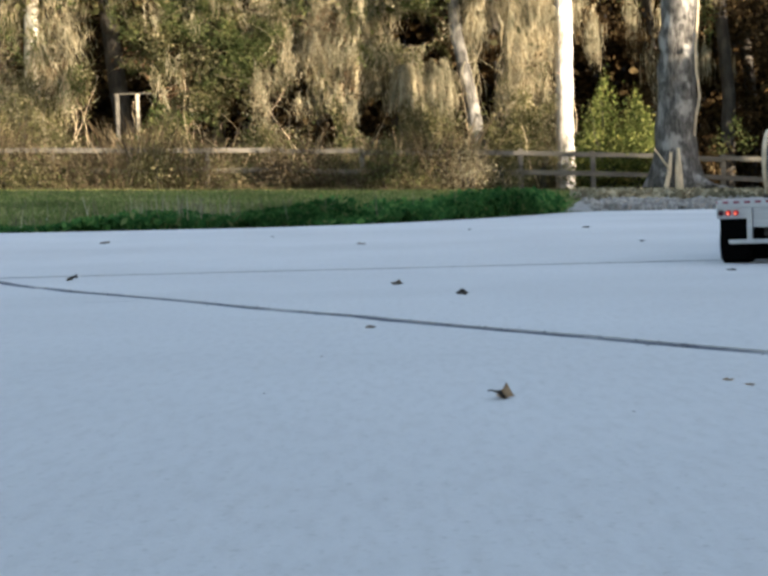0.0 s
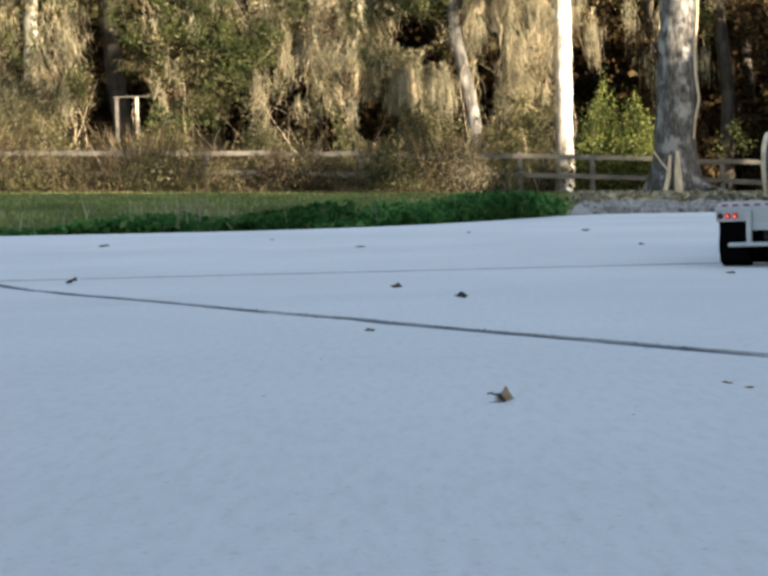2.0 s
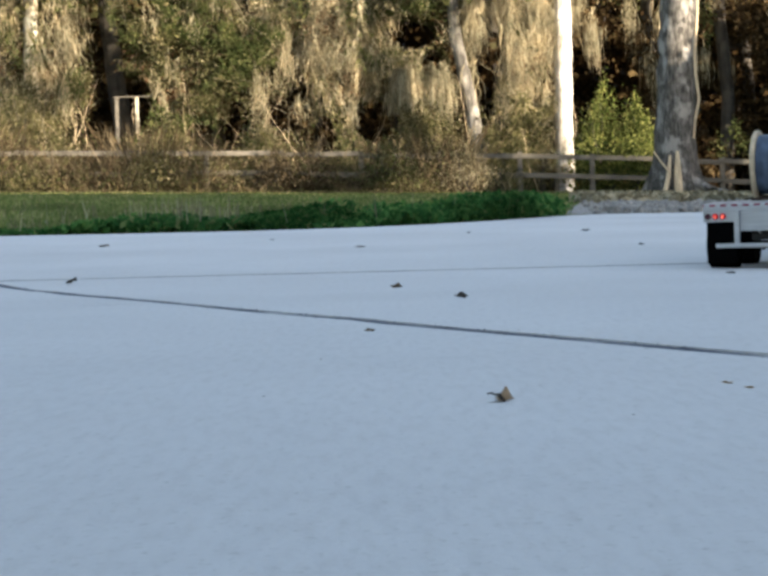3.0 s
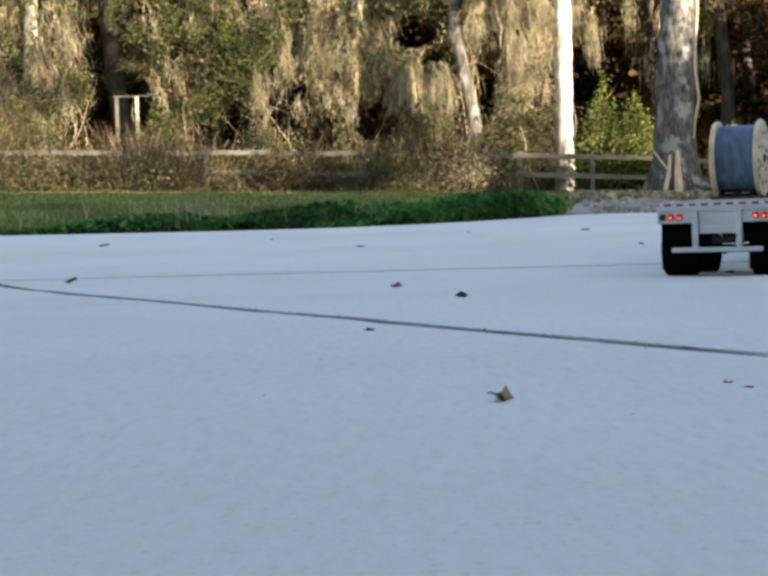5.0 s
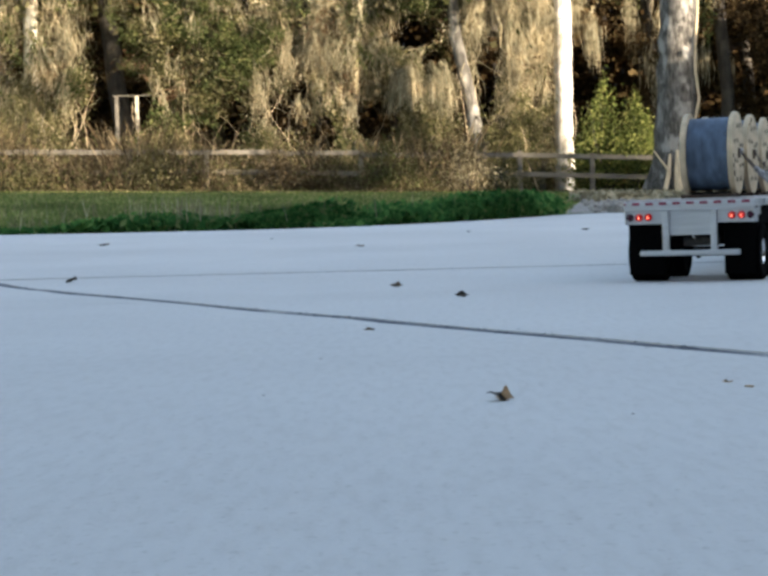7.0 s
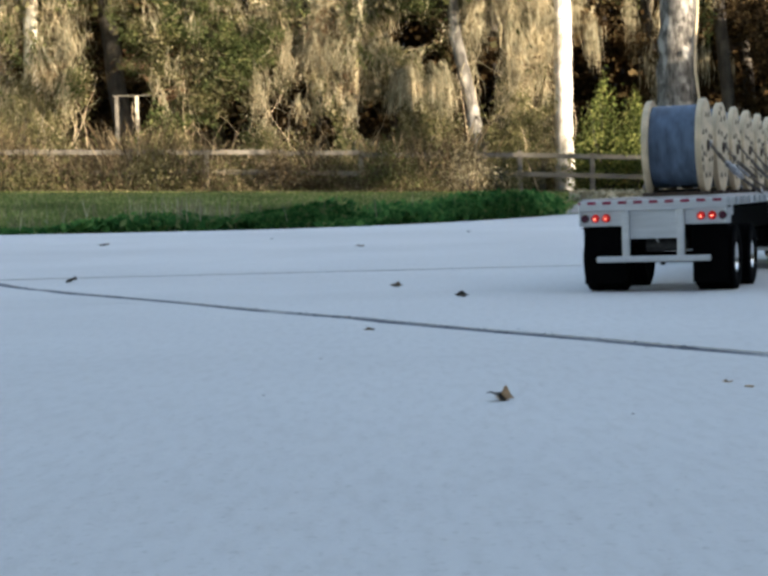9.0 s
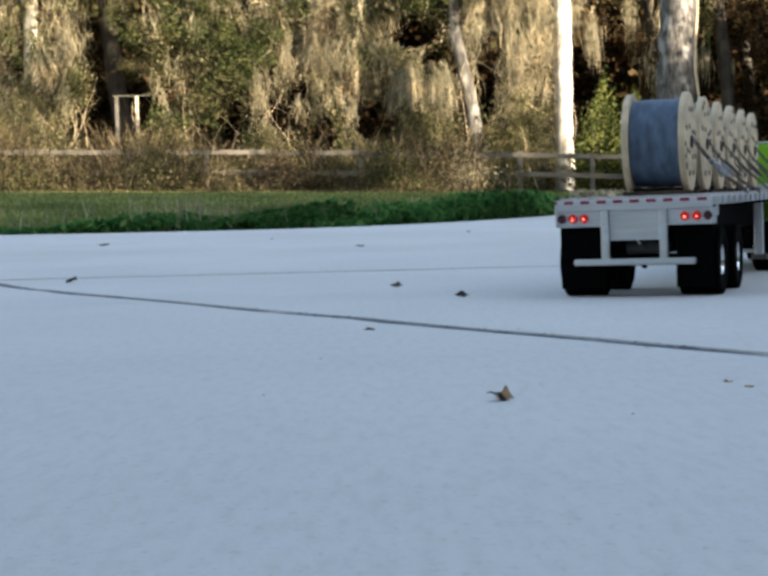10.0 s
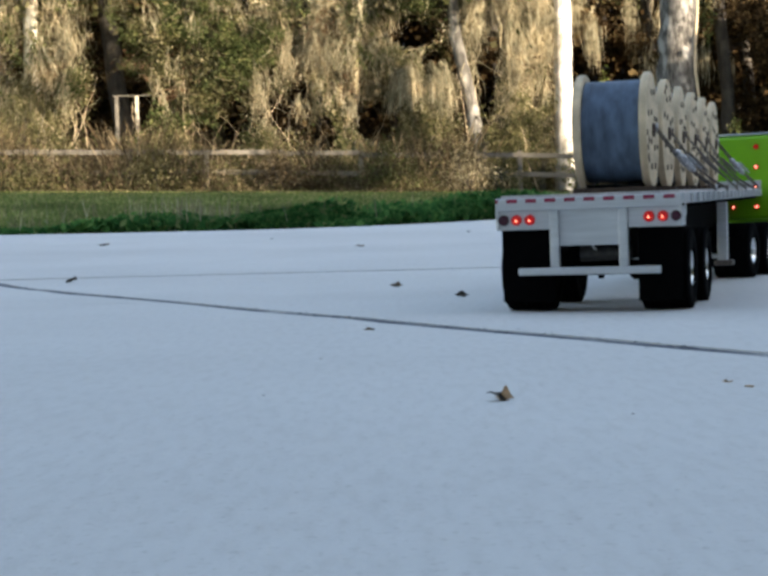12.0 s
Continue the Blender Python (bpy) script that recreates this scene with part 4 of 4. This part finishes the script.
def build_trailer():
    t = empty("flatbed_trailer", "model flatbed trailer in silver metal carrying cable reels", "trailer")
    # rear sill with its lamps, posts, plate and bar
    part("rear_sill", tilted(boxed(-0.093, 0.0905, 0.0, 0.006, 0.1015, 0.1145, 0.001)), M_ALU, t)
    for s in (-1, 1):
        end = 0.093 if s < 0 else 0.0905
        part("lamp_panel", tilted(boxed(min(s * 0.0388, s * (end - 0.001)), max(s * 0.0388, s * (end - 0.001)), 0.003, 0.0078, 0.0825, 0.1015, 0.0008)), M_ALU, t)
        part("sill_end", tilted(boxed(min(s * (end - 0.0035), s * end), max(s * (end - 0.0035), s * end), 0.0, 0.03, 0.0825, 0.1015, 0.0006)), M_ALU, t)
        part("rear_post", tilted(boxed(s * 0.034 - 0.0045, s * 0.034 + 0.0045, -0.001, 0.008, 0.0445, 0.1015, 0.0008)), M_ALU, t)
        for k, px in enumerate((0.0588, 0.0722, 0.0852)):
            lamp = part("tail_lamp", tilted(disc(bmesh.new(), (s * px, 0.0015, 0.0925), (0, -1, 0), 0.0056, 0.004, 20)), M_LIT if k < 2 else M_LENS, t, "round red tail lamp")
            if k < 2:
                part("bulb", tilted(disc(bmesh.new(), (s * px, -0.0008, 0.0918), (0, -1, 0), 0.0015, 0.0014, 3)), M_HOT, lamp, "bright lamp core")
    for s in (-1, 1):
        inner = 0.0465 if s > 0 else 0.0365
        part("mud_flap", boxed(min(s * inner, s * 0.0895), max(s * inner, s * 0.0895), 0.0083, 0.0098, 0.0105, 0.083, 0.0004), M_RUBBER, t, "black rubber mud flap")
    part("rear_plate", tilted(boxed(-0.0296, 0.0296, 0.004, 0.007, 0.066, 0.1015, 0.0006)), M_ALU, t)
    part("bumper_bar", tilted(boxed(-0.0703, 0.0703, -0.0055, 0.003, 0.0375, 0.045, 0.0014)), M_ALU, t)
    for k in range(10):
        px = -0.0761 + 0.01938 * (k - 1)
        part("reflector", tilted(boxed(max(px - 0.0054, -0.0925), px + 0.0054, -0.0008, 0.001, 0.1096, 0.1134)), M_RED, t, "red reflective tape")
    # deck and side rails
    LEN = 0.985
    for k in range(10):
        a = -0.0885 + 0.0177 * k
        part("deck_board", tilted(boxed(a + 0.0004, a + 0.0173, 0.0045, LEN - 0.004, 0.1135, 0.117, 0.0005)), M_DECK, t)
    for s in (-1, 1):
        part("side_rail", tilted(boxed(min(s * 0.0887, s * 0.0925), max(s * 0.0887, s * 0.0925), 0.0062, LEN, 0.104, 0.1145, 0.0008)), M_ALU, t)
        part("main_beam", tilted(boxed(s * 0.03 - 0.004, s * 0.03 + 0.004, 0.008, LEN, 0.06, 0.108, 0.0008)), M_BLACK, t)
        for k in range(18):
            y = 0.06 + 0.05 * k
            part("stake_pocket", tilted(boxed(min(s * 0.0932, s * 0.0965), max(s * 0.0932, s * 0.0965), y - 0.0035, y + 0.0035, 0.105, 0.114, 0.0006)), M_ALU, t)
        part("side_plate", tilted(boxed(min(s * 0.083, s * 0.085), max(s * 0.083, s * 0.085), 0.0301, 0.085, 0.091, 0.1039, 0.0006)), M_ALU, t)
        part("landing_leg", boxed(s * 0.066 - 0.0065, s * 0.066 + 0.0065, 0.615, 0.633, 0.03, 0.115, 0.001), M_ALU, t, "pale landing leg")
        part("landing_foot", boxed(s * 0.066 - 0.011, s * 0.066 + 0.014, 0.61, 0.64, 0.024, 0.0315, 0.002), M_CHAIN, t)
    part("landing_brace", boxed(-0.0594, 0.0594, 0.621, 0.627, 0.034, 0.04, 0.001), M_ALU, t)
    for k in range(13):
        y = 0.04 + 0.073 * k
        part("cross_member", tilted(boxed(-0.088, 0.088, y - 0.003, y + 0.003, 0.1, 0.1125)), M_BLACK, t)
    part("suspension", boxed(-0.034, 0.034, 0.03, 0.23, 0.05, 0.075, 0.004), M_BLACK, t)
    part("air_tank", disc(bmesh.new(), (0.012, 0.026, 0.058), (1, 0, 0), 0.0085, 0.05, 20), M_SHADOWED, t, "dull metal air tank, coloured dark for the shade below the deck")
    part("air_hose", tube(bmesh.new(), [(0.001, 0.012, 0.07), (0.0015, 0.013, 0.0645), (0.004, 0.0145, 0.0615)], [0.0011] * 3, 6), M_WHITETAPE, t, "thin pale air hose")
    part("drain_valve", boxed(0.007, 0.0125, 0.006, 0.012, 0.033, 0.0385, 0.001), M_BLACK, t)
    part("front_wall", tilted(boxed(-0.093, 0.093, LEN - 0.003, LEN, 0.104, 0.128, 0.001)), M_ALU, t)
    for y in (0.056, 0.19):
        part("axle", disc(bmesh.new(), (0, y, R), (1, 0, 0), 0.006, 0.15, 12), M_BLACK, t)
        for s in (-1, 1):
            wheel(t, s * 0.0815, y, R, 0.0235, s)
            wheel(t, s * 0.057, y, R, 0.0235, s)
    # chains that hold the reels, each with its binder
    for k in range(6):
        y = REEL_Y0 + REEL_STEP * k
        for s in (-1, 1):
            a, b = Vector((s * 0.039 + REEL_X, y, 0.188)), Vector((s * 0.0945, y + 0.118 if k < 5 else y + 0.1, 0.1175))
            if s < 0:
                a, b = Vector((-0.037 + REEL_X, y + 0.03, 0.15)), Vector((-0.062, y + 0.1, 0.119))
            a, b = PITCH @ a, PITCH @ b
            way = (b - a)
            bm = bmesh.new()
            n = 26
            q = way.to_track_quat("Z", "Y").to_matrix().to_4x4()
            for i in range(n):
                u0 = (i + 0.5) / n
                m = Matrix.Translation(a.lerp(b, u0) - Vector((0, 0, 0.012 * math.sin(math.pi * u0) * (0.6 + 0.4 * math.sin(k * 2.1))))) @ q @ Matrix.Rotation((i % 2) * math.pi / 2, 4, "Z")
                ring = [m @ Vector(((0.0022 if k in (0, 5) else 0.0017) * math.cos(u), 0, 0.0046 * math.sin(u))) for u in np.linspace(0, 2 * math.pi, 9)]
                tube(bm, ring, [0.001 if k in (0, 5) else 0.0006] * 9, 5)
            ch = part("tie_chain", bm, M_CHAIN, t, "dark steel tie-down chain")
            big = k in (0, 5) and s > 0
            fat = 1.35 if big else 0.6
            steel = M_BINDER if big else M_CHAIN
            body = tube(bmesh.new(), [a.lerp(b, v) + Vector((s * 0.003, 0, -0.008)) for v in (0.28, 0.33, 0.37, 0.4, 0.48, 0.51, 0.56, 0.6)], [v * fat for v in (0.0014, 0.0034, 0.0026, 0.0037, 0.0037, 0.0028, 0.0034, 0.0012)], 10)
            part("binder", body, steel, ch, "chain binder")
            part("lever", tube(bmesh.new(), [a.lerp(b, 0.42) + Vector((s * 0.0075, 0, -0.004)), a.lerp(b, 0.64) + Vector((s * 0.008, 0, -0.003))], [0.0017 * fat, 0.0011 * fat], 7), steel, ch)
            for v, drop in ((0.02, 0.002), (0.97, 0.002)):
                hook = a.lerp(b, v) + Vector((s * 0.003, 0, -drop))
                part("hook", tube(bmesh.new(), [hook + Vector((0, 0.0035 * math.cos(u), 0.0035 * math.sin(u))) for u in np.linspace(0.3, 5.2, 8)], [0.001] * 8, 5), steel, ch)
    return t


REEL_Y0, REEL_STEP, REEL_R, REEL_W, REEL_X = 0.158, 0.1262, 0.0623, 0.077, 0.0035


def build_reel(seed):
    """A wooden cable reel lying across the deck: two flanges with knots, cable on the drum."""
    rng = random.Random(seed)
    reel = empty("cable_reel", "pale plywood cable reel wound with blue-grey cable, chained on the trailer", "cable reel", group="cable reels on the trailer")
    h, th, r = REEL_W / 2, 0.008, REEL_R
    for s in (-1, 1):
        a, b = s * (h - th), s * h
        fl = part("flange", lathe(bmesh.new(), [(0.006, a), (r - 0.001, a), (r, a + s * 0.001), (r, b - s * 0.001), (r - 0.001, b), (0.006, b)], 48, Matrix.Translation((0, 0, r))), M_PLY, reel, "pale plywood flange")
        spots = [(0.66 + 0.05 * (k % 2), 0.35 + 0.785 * k + rng.uniform(-0.1, 0.1), 0.0035) for k in range(8)] + [(0.88, rng.uniform(0, 6.28), 0.0034) for _ in range(4)] + [(0.36, 0.6 + 1.57 * k, 0.0034) for k in range(4)]
        for rr, an, sz in spots:
            part("bolt", disc(bmesh.new(), (b + s * 0.0002, r * rr * math.cos(an), r + r * rr * math.sin(an)), (s, 0, 0), sz, 0.0016, 10), M_KNOT, fl)
        part("hub", disc(bmesh.new(), (b + s * 0.0008, 0, r), (s, 0, 0), 0.008, 0.003, 16), M_KNOT, fl, "dark hub opening")
    prof = []
    n = 16
    for k in range(n):
        d = -h + th + (2 * h - 2 * th) * (k + 0.5) / n
        w = (2 * h - 2 * th) / n
        prof += [(r * 0.869, d - w * 0.48), (r * 0.872, d - w * 0.2), (r * 0.872, d + w * 0.2), (r * 0.869, d + w * 0.48)]
    prof = [(0.008, -h + th)] + prof + [(0.008, h - th)]
    part("cable", lathe(bmesh.new(), prof, 48, Matrix.Translation((0, 0, r))), M_CABLE, reel, "blue-grey cable wound on the drum", True)
    # black block added to fill the gap with the drum's shadow
    part("gap_shadow", boxed(-h + th + 0.001, h - th - 0.001, -0.026, 0.026, -0.0025, 0.0062, 0.0006), M_BLACK, reel, "black block standing in for the shadow under the drum")
    # chocks take a dark colour to blend into that shadow
    for y0 in (-0.032, 0.032):
        part("chock", boxed(-h - 0.004, h + 0.004, y0 - 0.004, y0 + 0.004, -0.0025, 0.0028, 0.0006), M_KNOT, reel, "wooden chock darkened for the shadow under the reel")
    return reel


def build_tractor():
    t = empty("tractor_unit", "model lorry tractor in lime green with red marker lamps", "truck")
    for s in (-1, 1):
        part("frame_rail", boxed(s * 0.03 - 0.004, s * 0.03 + 0.004, -0.05, 0.5, 0.05, 0.068, 0.001), M_BLACK, t)
        for y in (0.0, 0.112):
            wheel(t, s * 0.0785, y, R, 0.026, s)
            wheel(t, s * 0.0505, y, R, 0.026, s)
        wheel(t, s * 0.077, 0.43, R, 0.024, s)
        part("step_tank", boxed(min(s * 0.05, s * 0.09), max(s * 0.05, s * 0.09), 0.19, 0.34, 0.03, 0.07, 0.008), M_CHROME, t)
        part("fender", boxed(min(s * 0.062, s * 0.092), max(s * 0.062, s * 0.092), 0.385, 0.475, 0.075, 0.1, 0.01), M_GREENPAINT, t)
        part("headlamp", boxed(s * 0.07 - 0.012, s * 0.07 + 0.012, 0.535, 0.542, 0.07, 0.09, 0.003), M_CHROME, t)
    for y in (0.0, 0.112, 0.43):
        part("axle", disc(bmesh.new(), (0, y, R), (1, 0, 0), 0.007, 0.14, 12), M_BLACK, t)
    part("fifth_wheel", boxed(-0.035, 0.035, 0.02, 0.1, 0.068, 0.082, 0.004), M_BLACK, t)
    cab = part("cab", boxed(-0.093, 0.093, 0.19, 0.39, 0.085, 0.219, 0.006), M_GREENPAINT, t, "lime green sleeper cab")
    part("hood", boxed(-0.07, 0.07, 0.39, 0.54, 0.075, 0.15, 0.015), M_GREENPAINT, t)
    part("bumper", boxed(-0.093, 0.093, 0.54, 0.55, 0.03, 0.065, 0.004), M_CHROME, t)
    part("roof_cap", boxed(-0.0925, 0.0925, 0.192, 0.38, 0.2195, 0.222, 0.001), M_ALU, t)
    for s in (-1, 1):
        part("window", boxed(min(s * 0.0932, s * 0.0945), max(s * 0.0932, s * 0.0945), 0.32, 0.375, 0.15, 0.2, 0.0004), M_BLACK, cab)
        for z in (0.2, 0.168, 0.136, 0.105):
            lm = part("marker_lamp", disc(bmesh.new(), (s * 0.055, 0.189, z), (0, -1, 0), 0.0045, 0.004, 14), M_LIT, cab, "small red marker lamp")
            if z < 0.19:
                part("bulb", disc(bmesh.new(), (s * 0.055, 0.1865, z), (0, -1, 0), 0.0019, 0.0014, 10), M_HOT, lm)
        lm = part("marker_lamp", disc(bmesh.new(), (s * 0.018, 0.189, 0.105), (0, -1, 0), 0.0045, 0.004, 14), M_LIT, cab, "small red marker lamp")
        part("bulb", disc(bmesh.new(), (s * 0.018, 0.1865, 0.105), (0, -1, 0), 0.0017, 0.0014, 10), M_HOT, lm)
    part("windscreen", boxed(-0.075, 0.075, 0.3895, 0.392, 0.155, 0.205, 0.0006), M_BLACK, cab)
    return t


TRAILER = build_trailer()
REELS = [build_reel(60 + k) for k in range(6)]
TRACTOR = build_tractor()


LEAVES = ((0.0540, 0.7400, 0.0115, M_DARKLEAF, 0.4), (0.0598, 0.7440, 0.0108, M_TANLEAF, 0.9), (0.097, 1.836, 0.0159, M_DARKLEAF, 0.60), (0.019, 2.218, 0.0177, M_DRYLEAF, 0.70), (-0.580, 2.732, 0.0237, M_DARKLEAF, 0.30), (-0.014, 1.286, 0.0100, M_DRYLEAF, 0.25), (0.185, 0.794, 0.0058, M_TANLEAF, 0.30), (0.190, 0.768, 0.0050, M_TANLEAF, 0.10), (-0.875, 4.624, 0.0370, M_DRYLEAF, 0.15), (-0.063, 4.058, 0.0271, M_DRYLEAF, 0.15), (0.691, 5.008, 0.0300, M_DARKLEAF, 0.15), (-0.365, 4.854, 0.0129, M_DARKLEAF, 0.30), (0.300, 5.112, 0.0153, M_DARKLEAF, 0.30), (0.182, 1.024, 0.0031, M_DARKLEAF, 0.30), (0.113, 0.674, 0.0018, M_DARKLEAF, 0.30), (-0.067, 0.796, 0.0019, M_DARKLEAF, 0.30), (0.564, 2.386, 0.0175, M_DARKLEAF, 0.20), (-0.045, 1.012, 0.0024, M_DRYLEAF, 0.30), (0.657, 3.730, 0.0174, M_DARKLEAF, 0.20), )
# seconds, the trailer's rear middle on the slab, and its heading to the right of straight ahead
TRACK = [(0, 0.6823, 2.6, 28), (1.0, 0.6823, 2.6, 28), (2.2, 0.6818, 2.597, 28), (2.5, 0.6718, 2.584, 27.9), (3, 0.6468, 2.54, 27.6), (5.0, 0.5159, 2.2661, 26.0), (5.5, 0.4855, 2.1917, 25.0), (6.0, 0.4725, 2.1714, 24.5), (6.5, 0.4581, 2.1315, 24.2), (7.0, 0.4334, 2.0733, 23.9), (9.0, 0.3335, 1.8114, 22.2), (9.5, 0.3116, 1.7549, 21.75), (10.0, 0.2917, 1.7042, 21.23), (10.5, 0.2674, 1.6354, 20.69), (11.0, 0.2439, 1.5675, 20.08), (11.5, 0.2226, 1.5034, 19.44), (12.0, 0.2021, 1.4403, 18.74)]


# ---- fallen leaves and specks on the slab ----
def build_leaf(x, y, size, mat, seed, curl=0.4, label="curled dry brown leaf on the concrete", tilt=0.0, turn=None):
    rng = random.Random(seed)
    bm = bmesh.new()
    n = 7
    rows = []
    for i in range(n):
        s = i / (n - 1)
        w = math.sin(math.pi * min(1, s * 0.92 + 0.06)) * 0.42 * (1 + 0.35 * math.sin(i * 2.4))
        lift = curl * (s - 0.45) ** 2 * 2.0
        rows.append([bm.verts.new((w * k, s - 0.5, lift + abs(k) * curl * 0.2 * w + rng.uniform(0, 0.12))) for k in (-1, -0.4, 0.0, 0.4, 1)])
    for a, b in zip(rows, rows[1:]):
        for k in range(4):
            bm.faces.new((a[k], a[k + 1], b[k + 1], b[k]))
    bmesh.ops.solidify(bm, geom=bm.faces[:], thickness=0.03)
    way = rng.uniform(20, 150) if turn is None else turn
    bmesh.ops.transform(bm, matrix=pose(0, 0, 0, tilt, 0, way), verts=bm.verts[:])
    lo = min(v.co.z for v in bm.verts)
    bmesh.ops.transform(bm, matrix=pose(x, y, float(ground(x, y))) @ Matrix.Scale(size, 4) @ Matrix.Translation((0, 0, -lo)), verts=bm.verts[:])
    return tagged(part("leaf", bm, mat), label, "leaf", "fallen leaves")


for k, (x, y, size, mat, curl) in enumerate(LEAVES):
    if k == 0:
        # dark piece stands in for the shadowed part of the tan leaf beside it
        build_leaf(x + 0.0015, y, size * 0.9, mat, 200, -0.4, tilt=24, turn=64)
    elif k == 1:
        build_leaf(x, y, size * 0.95, mat, 201, 0.7, "pale tan leaf standing on its edge on the concrete", tilt=27, turn=-24)
    else:
        build_leaf(x, y, size * 1.15, mat, 200 + k, 0.35 * curl, tilt=14 + (k * 37) % 10 if k < 5 else 5, turn=(k * 53) % 70 - 35)


# ---- what moves ----
def on_trailer(m, k):
    return m @ PITCH @ pose(REEL_X, REEL_Y0 + REEL_STEP * k, 0.1195, 0, 0, (2.2, 1.4, 2.6, 0.8, 1.9, 1.2)[k])


def motions():
    rows = [(t, pose(x, y, float(ground(x, y)) * 0.4, 0, 0, -a)) for t, x, y, a in TRACK]
    walk(TRAILER, rows)
    for k, reel in enumerate(REELS):
        walk(reel, [(t, on_trailer(m, k)) for t, m in rows])
    # the wheels roll as the trailer backs up
    ts, xs, ys = (np.array([row[i] for row in TRACK], float) for i in (0, 1, 2))
    gone = np.concatenate([[0.0], np.cumsum(np.hypot(np.diff(xs), np.diff(ys)))])
    for wh, x, y, r in WHEELS:
        walk(wh, [(float(t), pose(x, y, r, math.degrees(float(np.interp(t, ts, gone)) / r))) for t in np.linspace(0, 12, 49)])
    walk(TRACTOR, [(t, m @ pose(0.004, 0.80, 0, 0, 0, -8.0)) for t, m in rows])


motions()
